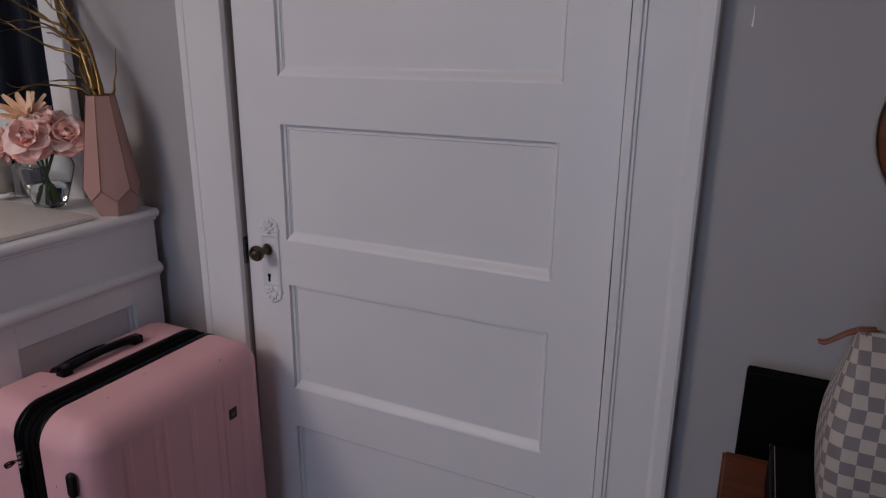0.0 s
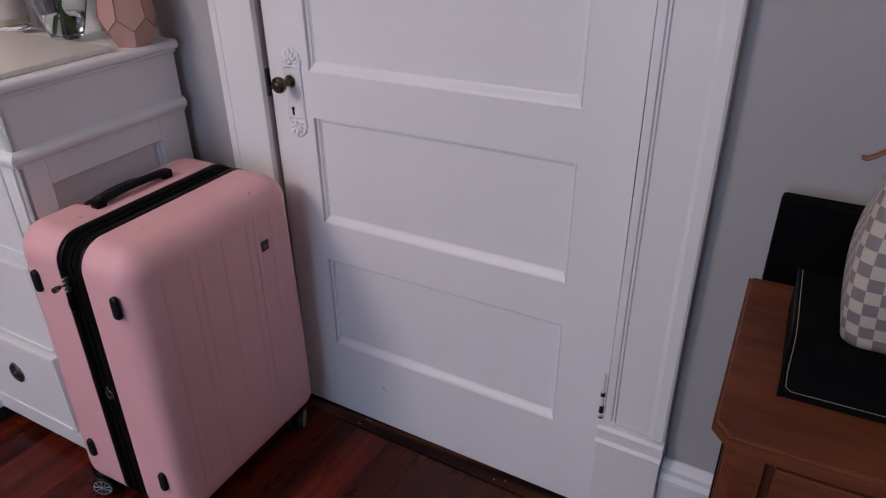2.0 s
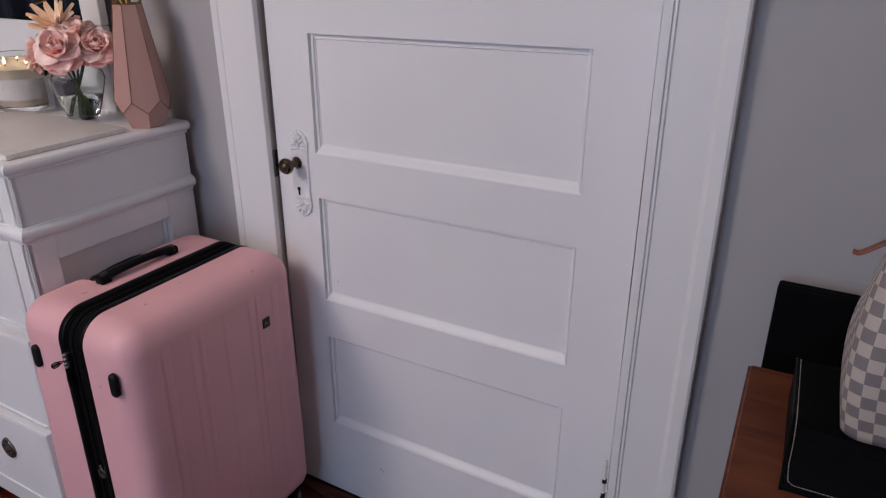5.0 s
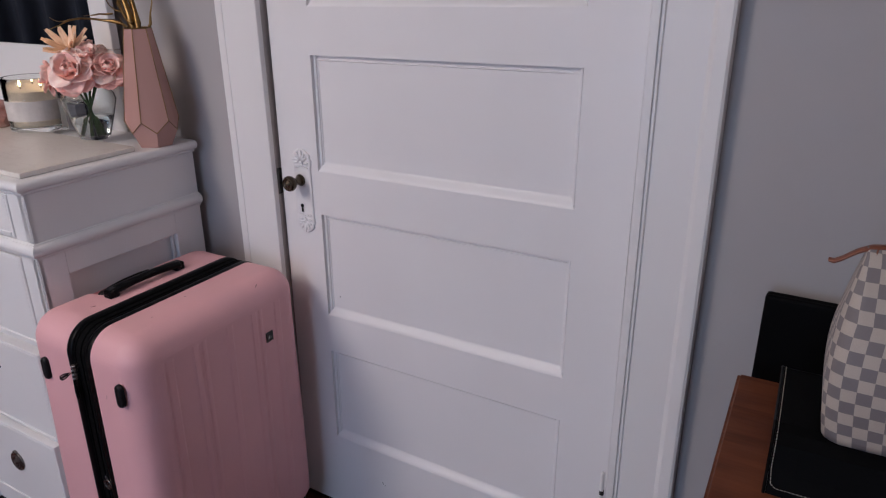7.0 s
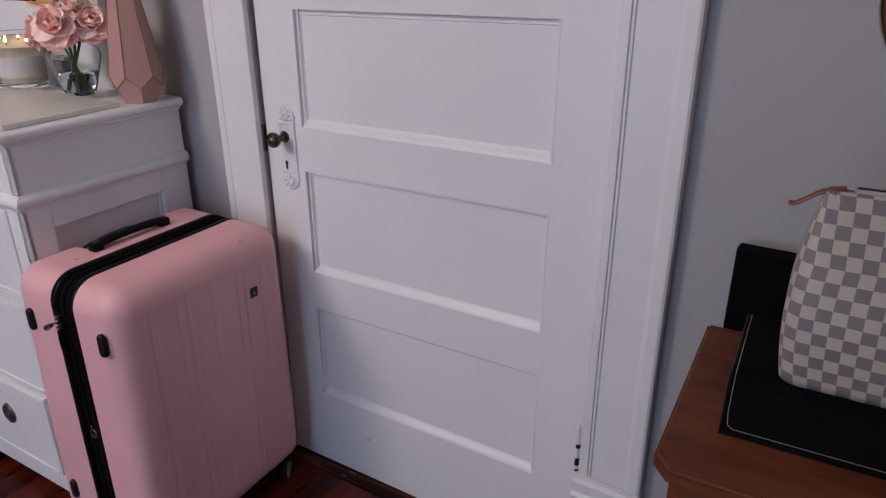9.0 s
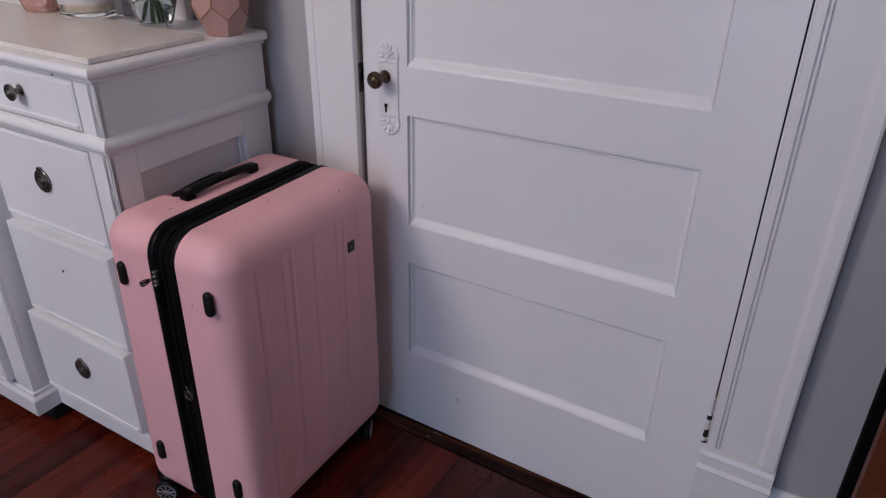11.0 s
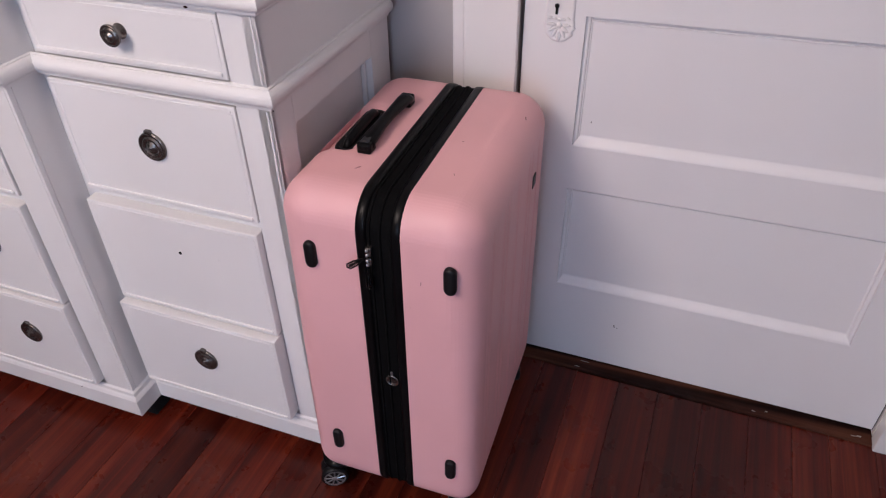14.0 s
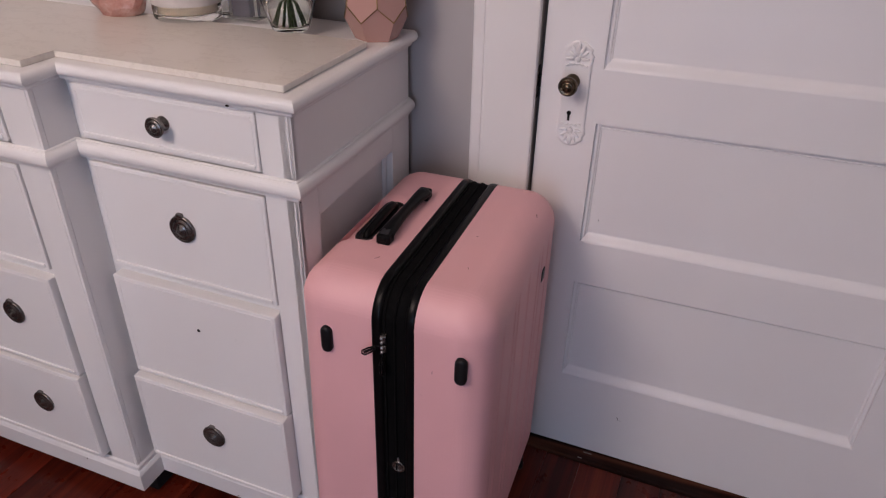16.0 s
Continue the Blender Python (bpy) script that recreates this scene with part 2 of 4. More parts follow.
# ---- mesh helpers ----
def link_mesh(name, bm, material, parent=None, label="", smooth=False):
    me = bpy.data.meshes.new(name)
    bmesh.ops.recalc_face_normals(bm, faces=bm.faces)
    for f in bm.faces:
        f.smooth = smooth
    bm.to_mesh(me)
    bm.free()
    me.materials.append(material)
    ob = new(name, me)
    if parent:
        ob.parent = parent
    if label:
        ob["label"] = label
    return ob


def part(name, bm, material, parent, label="", smooth=False):
    return link_mesh(name, bm, material, parent, label, smooth)


def empty(name, m, label, category, group=""):
    ob = new(name)
    ob.matrix_world = m
    return tagged(ob, label, category, group)


def box(bm, x0, x1, y0, y1, z0, z1, bevel=0.0, seg=2):
    r = bmesh.ops.create_cube(bm, size=1.0)
    vs = r["verts"]
    bmesh.ops.scale(bm, vec=(x1 - x0, y1 - y0, z1 - z0), verts=vs)
    bmesh.ops.translate(bm, vec=((x0 + x1) / 2, (y0 + y1) / 2, (z0 + z1) / 2), verts=vs)
    if bevel:
        es = list({e for v in vs for e in v.link_edges})
        bmesh.ops.bevel(bm, geom=es, offset=bevel, segments=seg, profile=0.5, affect="EDGES")
    return bm


def boxes(*rows, bevel=0.0):
    bm = bmesh.new()
    for r in rows:
        box(bm, *r, bevel=bevel)
    return bm


def lathe(profile, seg=32, m=None, bm=None):
    """Turned solid about z from (radius, height) pairs; m places it."""
    bm = bm or bmesh.new()
    m = m or Matrix()
    rings = []
    for r, z in profile:
        if r < 1e-6:
            rings.append([bm.verts.new(m @ Vector((0, 0, z)))])
        else:
            rings.append([bm.verts.new(m @ Vector((r * math.cos(2 * math.pi * i / seg), r * math.sin(2 * math.pi * i / seg), z))) for i in range(seg)])
    for a, b in zip(rings, rings[1:]):
        for i in range(seg):
            j = (i + 1) % seg
            if len(a) == 1 and len(b) == 1:
                continue
            if len(a) == 1:
                bm.faces.new((a[0], b[i], b[j]))
            elif len(b) == 1:
                bm.faces.new((a[i], a[j], b[0]))
            else:
                bm.faces.new((a[i], a[j], b[j], b[i]))
    return bm


def tube(points, radii, seg=8, bm=None, closed=False):
    """A round rod along points with a radius at each."""
    bm = bm or bmesh.new()
    pts = [Vector(p) for p in points]
    n = len(pts)
    rings, side = [], None
    for i, p in enumerate(pts):
        t = (pts[(i + 1) % n] - pts[i - 1]) if closed else (pts[min(i + 1, n - 1)] - pts[max(i - 1, 0)])
        t.normalize()
        if side is None:
            side = t.orthogonal().normalized()
        side = (side - t * side.dot(t)).normalized()
        up = t.cross(side)
        r = radii[i] if hasattr(radii, "__len__") else radii
        rings.append([bm.verts.new(p + r * (math.cos(2 * math.pi * k / seg) * side + math.sin(2 * math.pi * k / seg) * up)) for k in range(seg)])
    for a, b in (zip(rings, rings[1:] + rings[:1]) if closed else zip(rings, rings[1:])):
        for k in range(seg):
            bm.faces.new((a[k], a[(k + 1) % seg], b[(k + 1) % seg], b[k]))
    if not closed:
        bm.faces.new(rings[0][::-1])
        bm.faces.new(rings[-1])
    return bm


def swept(profile, path, bm=None, cap=True):
    """A moulding: a profile of (out, up) pairs carried along plan points (x, y), with mitred corners; out is to the right of the way."""
    bm = bm or bmesh.new()
    pts = [Vector(p) for p in path]
    rows = []
    for i, p in enumerate(pts):
        d0 = (pts[i] - pts[i - 1]).normalized() if i else None
        d1 = (pts[i + 1] - pts[i]).normalized() if i + 1 < len(pts) else None
        n0 = Vector((d0.y, -d0.x)) if d0 else None
        n1 = Vector((d1.y, -d1.x)) if d1 else None
        n = n0 or n1
        if n0 and n1:
            n = (n0 + n1) / (1 + n0.dot(n1))
        n = n if n else n1
        rows.append([bm.verts.new((p.x + n.x * o, p.y + n.y * o, u)) for o, u in profile])
    k = len(profile)
    for a, b in zip(rows, rows[1:]):
        for j in range(k):
            bm.faces.new((a[j], a[(j + 1) % k], b[(j + 1) % k], b[j]))
    if cap:
        bm.faces.new(rows[0])
        bm.faces.new(rows[-1][::-1])
    return bm


# ---- the room ----
WY, XL, XR, YB, H = -0.012, -2.6, 2.1, -3.4, 2.55

wall = link_mesh("wall_north", boxes((XL - 0.1, -0.030, WY, 0.12, 0, H), (0.8555, XR + 0.1, WY, 0.12, 0, H), (-0.030, 0.8555, WY, 0.12, 2.05, H)), M_WALL)
tagged(wall, "pale grey painted plaster wall round the door", "wall", kind="structure")
tagged(link_mesh("wall_west", boxes((XL - 0.1, XL, YB, WY, 0, H)), M_WALL), "pale grey painted wall", "wall", kind="structure")
tagged(link_mesh("wall_south", boxes((XL - 0.1, WIN - 0.6, YB - 0.1, YB, 0, H), (WIN + 0.6, XR + 0.1, YB - 0.1, YB, 0, H), (WIN - 0.6, WIN + 0.6, YB - 0.1, YB, 0, 0.35), (WIN - 0.6, WIN + 0.6, YB - 0.1, YB, 1.75, H)), M_WALL), "pale grey painted wall with a window opening", "wall", kind="structure")
tagged(link_mesh("wall_east", boxes((XR, XR + 0.1, YB, WY, 0, H)), M_WALL), "pale grey painted wall", "wall", kind="structure")
tagged(link_mesh("ceiling", boxes((XL - 0.1, XR + 0.1, YB - 0.1, 0.12, H, H + 0.1)), M_CEIL), "flat white ceiling", "ceiling", kind="structure")
tagged(link_mesh("hall_wall", boxes((-0.6, 1.5, 0.9, 1.0, 0, H), (-0.6, -0.5, 0.12, 0.9, 0, H), (1.4, 1.5, 0.12, 0.9, 0, H), (-0.6, 1.5, 0.12, 1.0, 2.3, 2.4)), M_WALL), "plain wall behind the closed door", "wall", kind="structure")

# window that lets the daylight in, behind the camera
win = tagged(new("window_1"), "white framed window with a clear pane", "window", kind="structure")
win.matrix_world = pose(WIN, YB, 1.05)
part("window_frame", boxes((-0.60, -0.55, -0.08, -0.02, -0.70, 0.70), (0.55, 0.60, -0.08, -0.02, -0.70, 0.70), (-0.55, 0.55, -0.08, -0.02, -0.70, -0.65), (-0.55, 0.55, -0.08, -0.02, 0.65, 0.70), (-0.55, 0.55, -0.07, -0.03, -0.02, 0.02)), M_TRIM, win)
pane = part("pane", boxes((-0.55, 0.55, -0.054, -0.050, -0.65, -0.02), (-0.55, 0.55, -0.054, -0.050, 0.02, 0.65)), M_GLASS, win)
pane.visible_shadow = False

# dark curtain on the west wall, which the mirror shows
bm = bmesh.new()
n = 160
top, bot = [], []
for i in range(n + 1):
    y = -2.5 + 2.1 * i / n
    x = XL + 0.07 + 0.03 * math.sin(i * 0.55) + 0.012 * math.sin(i * 0.21 + 1)
    top.append(bm.verts.new((x, y, 2.35)))
    bot.append(bm.verts.new((x + 0.01 * math.sin(i * 0.3), y, 0.05)))
for i in range(n):
    bm.faces.new((top[i], top[i + 1], bot[i + 1], bot[i]))
cur = empty("curtain", pose(0, 0, 0), "long dark navy curtain on the side wall", "curtain")
c = part("cloth", bm, M_NAVY, cur, smooth=True)
sol = c.modifiers.new("thick", "SOLIDIFY")
sol.thickness = 0.004
part("rod", tube([(XL + 0.07, -2.6, 2.37), (XL + 0.07, -0.3, 2.37)], 0.012), M_BLACK, cur)
for y in (-2.57, -0.33):
    part("bracket", boxes((XL, XL + 0.075, y - 0.01, y + 0.01, 2.36, 2.38)), M_BLACK, cur)

# ceiling lamp
lamp = empty("pendant_lamp", pose(LAMP[0], LAMP[1], H), "round pendant lamp hanging from the ceiling, switched on", "pendant lamp")
part("rose", lathe([(0, 0), (0.055, 0), (0.05, -0.02), (0, -0.025)], 32), M_CEIL, lamp)
part("cord", tube([(0, 0, -0.02), (0, 0, LAMP[2] - H + 0.34)], 0.004, 8), M_RUBBER, lamp)
part("cap", lathe([(0, 0.345), (0.05, 0.34), (0.06, 0.315), (0, 0.31)], 32, pose(0, 0, LAMP[2] - H)), M_BRASS, lamp)

# door casings, plinth blocks, jambs, head
CY = -0.036


def casing_profile(mirror):
    """Across the board from the opening outwards: flat, double bead, flat, raised back band."""
    p = [(0.0055, 0), (0.0055, 0.0185), (0.007, 0.020), (0.0205, 0.020), (0.0214, 0.0150), (0.0226, 0.0150), (0.0238, 0.0198), (0.0272, 0.0198), (0.0284, 0.0150), (0.0296, 0.0150), (0.0306, 0.020),
         (0.098, 0.0205), (0.1025, 0.0235), (0.107, 0.0262), (0.126, 0.0280), (0.1305, 0.0255), (0.1305, 0)]
    flat = [(0.011, 0), (0.011, 0.012), (0.0125, 0.0135), (0.110, 0.0135), (0.1112, 0.0122), (0.1135, 0.0122), (0.115, 0.0142), (0.133, 0.0146), (0.136, 0.0125), (0.136, 0)]
    return [(-a, b) for a, b in flat] if mirror else p


def upright_board(x, z0, z1, mirror, parent, name="board"):
    prof = casing_profile(mirror)
    bm = bmesh.new()
    steps = 14
    rows = []
    for s in range(steps + 1):
        z = z0 + (z1 - z0) * s / steps
        rows.append([bm.verts.new((x + a + 0.0006 * math.sin(z * 9), WY - b, z)) for a, b in prof])
    for a, b in zip(rows, rows[1:]):
        for j in range(len(prof) - 1):
            bm.faces.new((a[j], a[j + 1], b[j + 1], b[j]))
    bm.faces.new(rows[0])
    bm.faces.new(rows[-1][::-1])
    return part(name, bm, M_TRIM, parent)


frame_1 = tagged(new("door_frame_1"), "white painted wooden door casing with plinth blocks", "door frame", kind="structure")
upright_board(0.832, 0.3142, 2.16, False, frame_1, "casing")
upright_board(0.008, 0.3142, 2.16, True, frame_1, "casing")
part("head_casing", boxes((-0.014, 0.834, CY + 0.002, WY, 2.034, 2.16), bevel=0.002), M_TRIM, frame_1)


def plinth(x0, x1):
    bm = bmesh.new()
    box(bm, x0, x1, WY - 0.036, WY, 0.0, 0.262, 0.002)
    prof = [(0.0, 0.263), (0.038, 0.263), (0.040, 0.268), (0.034, 0.276), (0.034, 0.300), (0.030, 0.308), (0.0, 0.314)]
    swept(prof, [(x1 + 0.001, WY), (x0 - 0.001, WY)][::-1], bm)
    return bm


part("plinth_block", plinth(0.830, 0.963), M_TRIM, frame_1)
part("plinth_block", plinth(-0.131, -0.006), M_TRIM, frame_1)
# left jamb has a darker, more mottled colour than the right one
part("jamb", boxes((-0.030, -0.0042, WY + 0.001, 0.12, 0, 2.05), bevel=0.001), M_STOP, frame_1, "grey-brown door jamb, darker than the casing")
part("jamb", boxes((0.8318, 0.8545, -0.004, 0.12, 0, 2.05), bevel=0.001), M_TRIM, frame_1)
# black strip set in the hinge-side gap; its colour stands for the shade there
part("gap_shade_strip", boxes((0.8286, 0.8316, 0.004, 0.040, 0.012, 2.03)), M_HOLE, frame_1, "black strip that paints the shade in the gap beside the hinges")
part("head_jamb", boxes((-0.0042, 0.8315, WY + 0.001, 0.12, 2.033, 2.05), bevel=0.001), M_TRIM, frame_1)
# dark wood colour here darkens the latch-side gap like shade
part("gap_shade_strip", boxes((-0.0041, 0.006, 0.042, 0.056, 0, 2.03)), M_THRESH, frame_1)
part("strike_plate", boxes((-0.0052, -0.0026, -0.0085, 0.0085, 0.872, 0.934), bevel=0.0008), M_BRONZE, frame_1, "dark iron strike plate")

# skirting boards
SKIRT = [(0.0, 0.0), (0.018, 0.0), (0.018, 0.200), (0.021, 0.204), (0.021, 0.216), (0.015, 0.228), (0.015, 0.240), (0.009, 0.252), (0.004, 0.258), (0.0, 0.258)]
base = tagged(link_mesh("baseboard_1", swept(SKIRT, [(0.964, WY), (XR, WY)]), M_TRIM), "tall white moulded skirting board", "skirting board", kind="structure")
base = tagged(link_mesh("baseboard_2", swept(SKIRT, [(XL, WY), (-0.132, WY)]), M_TRIM), "tall white moulded skirting board", "skirting board", kind="structure")

# door leaf
door = tagged(new("door_1"), "closed white five-panel wooden door with brass knob", "door", kind="structure")
STILE0, STILE1 = 0.1145, 0.7225
PANELS = [(0.2295, 0.487), (0.587, 0.8425), (0.9445, 1.1965), (1.294, 1.548), (1.648, 1.902)]


def settle(co):
    """The old leaf has dropped a little on its latch side and its lock stile leans."""
    x, y, z = co
    slope = 0.009 + 0.010 * math.exp(-((z - 0.6) / 0.3) ** 2)
    return Vector((x + 0.006 * (z - 0.75) * min(1.0, max(0.0, (0.82 - x) / 0.09)), y, z + slope * (x - 0.42)))


def warp(bm):
    for v in bm.verts:
        v.co = settle(v.co)
    return bm


def rail(x0, x1, z0, z1):
    return warp(boxes((x0, x1, 0.0, 0.036, z0, z1)))


part("stile", rail(0.002, STILE0, 0.012, 2.026), M_DOOR, door)
part("stile", rail(STILE1, 0.8285, 0.012, 2.026), M_DOOR, door)
zs = [0.012] + [v for p in PANELS for v in p] + [2.026]
for i in range(0, len(zs), 2):
    part("rail", rail(STILE0, STILE1, zs[i], zs[i + 1]), M_DOOR, door)


def prism(profile, a, b, upright):
    """A moulding's section, run upright along z or level along x."""
    bm = bmesh.new()
    ends = [[bm.verts.new((u, d, e) if upright else (e + s * abs(u - profile[0][0]), d, u)) for u, d in profile] for e, s in ((a, 0.6), (b, -0.6))]
    n = len(profile)
    for q in range(n):
        bm.faces.new((ends[0][q], ends[0][(q + 1) % n], ends[1][(q + 1) % n], ends[1][q]))
    bm.faces.new(ends[0][::-1])
    bm.faces.new(ends[1])
    bmesh.ops.recalc_face_normals(bm, faces=bm.faces)
    return bm


BEAD = [(0.0, 0.0004), (0.0004, 0.0084), (0.0030, 0.0096), (0.0040, 0.0066), (0.0062, 0.0062), (0.0080, 0.0072), (0.0088, 0.0104), (0.0104, 0.0104), (0.0120, 0.0128), (0.0, 0.0130)]
HEAD_BEAD = [(0.0, 0.0004), (0.0003, 0.0118), (0.0085, 0.0122), (0.0092, 0.0096), (0.0108, 0.0094), (0.0126, 0.0128), (0.0, 0.0130)]
for z0, z1 in PANELS:
    pa = part("panel", warp(boxes((STILE0, STILE1, 0.0125, 0.034, z0, z1))), M_DOOR, door)
    part("bead", warp(prism([(STILE0 + u, d) for u, d in BEAD], z0, z1, True)), M_DOOR, pa)
    part("bead", warp(prism([(STILE1 - u, d) for u, d in BEAD], z0, z1, True)), M_DOOR, pa)
    part("bead", warp(prism([(z1 - u, d) for u, d in HEAD_BEAD], STILE0 + 0.0006, STILE1 - 0.0006, False)), M_DOOR, pa)
    sill = [(z0 + 0.020 * q / 9, 0.0003 + 0.0123 * (0.35 * q / 9 + 0.65 * (0.5 - 0.5 * math.cos(math.pi * q / 9)))) for q in range(10)]
    part("sill", warp(prism(sill + [(z0 + 0.020, 0.0132), (z0, 0.0132)], STILE0 + 0.0006, STILE1 - 0.0006, False)), M_DOOR, pa)

# hinge with worn paint
hinge = part("hinge", lathe([(0, 0), (0.0030, 0.001), (0.0046, 0.004), (0.0044, 0.022), (0.0040, 0.024), (0.0047, 0.027), (0.0045, 0.046), (0.0039, 0.048), (0.0046, 0.051), (0.0043, 0.070), (0.0040, 0.073), (0.0046, 0.076), (0.0044, 0.098), (0.0028, 0.101), (0.0044, 0.105), (0.0040, 0.111), (0, 0.115)], 14, pose(0.8296, -0.0345, 0.318)), M_TRIM, door, "painted butt hinge with worn dark knuckles", True)
for z, tall in ((0.320, 0.005), (0.334, 0.019), (0.377, 0.010)):
    part("worn_ring", lathe([(0.0040, 0), (0.0050, 0.0008), (0.0048, tall * 0.6), (0.0050, tall - 0.0008), (0.0040, tall)], 14, pose(0.8304, -0.0348, z)), M_IRON, hinge)

for x, y, z, dx, dz in ((0.144, 0.0123, 0.630, 0.001, 0.003), (0.254, -0.0003, 0.138, 0.003, -0.008), (0.262, -0.0003, 0.131, 0.001, -0.002)):
    part("scratch", tube([(x, y, z), (x + dx, y, z + dz)], [0.0009, 0.0005], 6), M_IRON, door, "small dark scratch")

# lock plate: long plate with shaped ends and raised scrolls
EX, EZ = 0.0685, 0.888


def plate_half(z):
    a = abs(z)
    if a < 0.062:
        return 0.0262
    if a < 0.070:
        return 0.0262 + 0.0025 * math.sin((a - 0.062) / 0.008 * math.pi)
    if a < 0.100:
        k = (a - 0.070) / 0.030
        return 0.0262 * math.sqrt(max(0.0, 1 - k * k)) * (1 + 0.09 * math.sin(k * 14)) + 0.0015
    return 0.0


bm = bmesh.new()
zz = [-0.0995 + 0.199 * i / 60 for i in range(61)]
loops = []
for inset, dep in ((0, 0), (0, 0.0025), (0.0018, 0.0042), (0.0055, 0.0042), (0.0075, 0.0026)):
    loops.append([[bm.verts.new((EX + s * max(0.0008, plate_half(z) - inset), -dep, EZ + z * (1 - inset * 6))) for z in zz] for s in (-1, 1)])
for a, b in zip(loops, loops[1:]):
    for s in (0, 1):
        for i in range(60):
            bm.faces.new((a[s][i], a[s][i + 1], b[s][i + 1], b[s][i]))
    for i in (0, 60):
        bm.faces.new((a[0][i], a[1][i], b[1][i], b[0][i]))
for i in range(60):
    bm.faces.new((loops[-1][0][i], loops[-1][0][i + 1], loops[-1][1][i + 1], loops[-1][1][i]))
plate = part("lock_plate", bm, M_DOOR, door, "ornate lock plate painted white", True)


def lobe(bm, x, z, turn, long, wide, tall):
    """One low leaf of the cast relief."""
    r = bmesh.ops.create_icosphere(bm, subdivisions=2, radius=1.0)
    c, q = math.cos(radians(turn)), math.sin(radians(turn))
    for v in r["verts"]:
        u, w, h = v.co.x * wide * (1.0 - 0.35 * v.co.z), v.co.y * tall, v.co.z * long
        v.co = Vector((x + u * c + h * q, -0.0040 - w, z + h * c - u * q))


for s in (1, -1):
    bm = bmesh.new()
    for turn, long, wide, at in ((0, 0.0125, 0.0048, 0.088), (27, 0.0100, 0.0036, 0.083), (-27, 0.0100, 0.0036, 0.083), (56, 0.0088, 0.0034, 0.076), (-56, 0.0088, 0.0034, 0.076), (88, 0.0078, 0.0030, 0.068), (-88, 0.0078, 0.0030, 0.068)):
        side = 0.0 if turn == 0 else math.copysign(0.0045 + abs(turn) * 0.00011, turn)
        lobe(bm, EX + side, EZ + s * at, turn if s > 0 else 180 - turn, long, wide, 0.0034)
    for k in range(-2, 3):
        lobe(bm, EX + k * 0.0082, EZ + s * (0.0585 - 0.0012 * abs(k)), 90 + 12 * k, 0.0042, 0.0022, 0.0022)
    lobe(bm, EX, EZ + s * 0.068, 0, 0.0055, 0.0055, 0.0046)
    part("scroll", bm, M_DOOR, plate, smooth=True)
part("keyhole", lathe([(0, 0.0), (0.0042, 0.0), (0.0042, 0.0012), (0, 0.0012)], 14, pose(EX - 0.006, -0.0036, 0.853, 90), boxes((EX - 0.0082, EX - 0.0038, -0.0048, -0.0036, 0.838, 0.853))), M_HOLE, plate)
knob = part("door_knob", lathe([(0, 0), (0.0135, 0), (0.014, 0.002), (0.011, 0.006), (0.0085, 0.010), (0.008, 0.022), (0.0105, 0.025), (0.0155, 0.029), (0.0178, 0.035), (0.0174, 0.040), (0.0145, 0.0445), (0.0128, 0.045), (0.0115, 0.0435), (0.007, 0.0442), (0.006, 0.047), (0, 0.0475)], 36, pose(EX - 0.0055, -0.003, 0.914, 90)), M_BRASS, door, "aged brass door knob", True)
part("latch", boxes((-0.0022, 0.006, 0.004, 0.018, 0.892, 0.914), bevel=0.001), M_IRON, door, "dark iron latch")

# ---- the dresser: breakfront, three banks of drawers ----
DRESS = pose(-0.252, -0.461, -0.003, 0, 0.5, 1.7)
dr = empty("dresser", DRESS, "white painted breakfront dresser with dark bronze knobs and a marble top", "dresser")
R0, C0, C1, L1, DEEP, OUT = 0.0, -0.432, -1.20, -1.642, 0.425, -0.065
FRONT = [(L1, DEEP), (L1, 0), (C1, 0), (C1, OUT), (C0, OUT), (C0, 0), (R0, 0), (R0, DEEP)]


def outline(bm, pts, z0, z1):
    a = [bm.verts.new((x, y, z0)) for x, y in pts]
    b = [bm.verts.new((x, y, z1)) for x, y in pts]
    for i in range(len(pts)):
        j = (i + 1) % len(pts)
        bm.faces.new((a[i], a[j], b[j], b[i]))
    bm.faces.new(a[::-1])
    bm.faces.new(b)
    return bm


bm = bmesh.new()
inner = [(L1 + 0.022, DEEP), (L1 + 0.022, 0.010), (C1 + 0.012, 0.010), (C1 + 0.012, OUT + 0.010), (C0 - 0.012, OUT + 0.010), (C0 - 0.012, 0.010), (R0 - 0.022, 0.010), (R0 - 0.022, DEEP)]
outline(bm, inner, 0.06, 0.955)
part("carcass", bm, M_DRESSER, dr)


def side_panel(x, s):
    """Framed side: stiles and rails round a sunk panel below the belt, flush board above."""
    a, b = sorted((x, x - s * 0.0218))
    for name, y0, y1, z0, z1 in (("side_board", 0.0, DEEP, 0.8462, 0.955), ("side_stile", 0.0, 0.058, 0.06, 0.846), ("side_stile", 0.345, DEEP, 0.06, 0.846), ("side_rail", 0.0582, 0.3448, 0.765, 0.846), ("side_rail", 0.0582, 0.3448, 0.06, 0.17)):
        part(name, boxes((a, b, y0, y1, z0, z1), bevel=0.0008), M_DRESSER, dr)
    c, d = sorted((x - s * 0.0216, x - s * 0.0125))
    for y0, y1, z0, z1 in ((0.058, 0.066, 0.17, 0.765), (0.337, 0.345, 0.17, 0.765), (0.066, 0.337, 0.757, 0.765), (0.066, 0.337, 0.17, 0.178)):
        part("panel_bead", boxes((c, d, y0, y1, z0, z1), bevel=0.0025), M_DRESSER, dr)


side_panel(R0, 1)
side_panel(L1, -1)
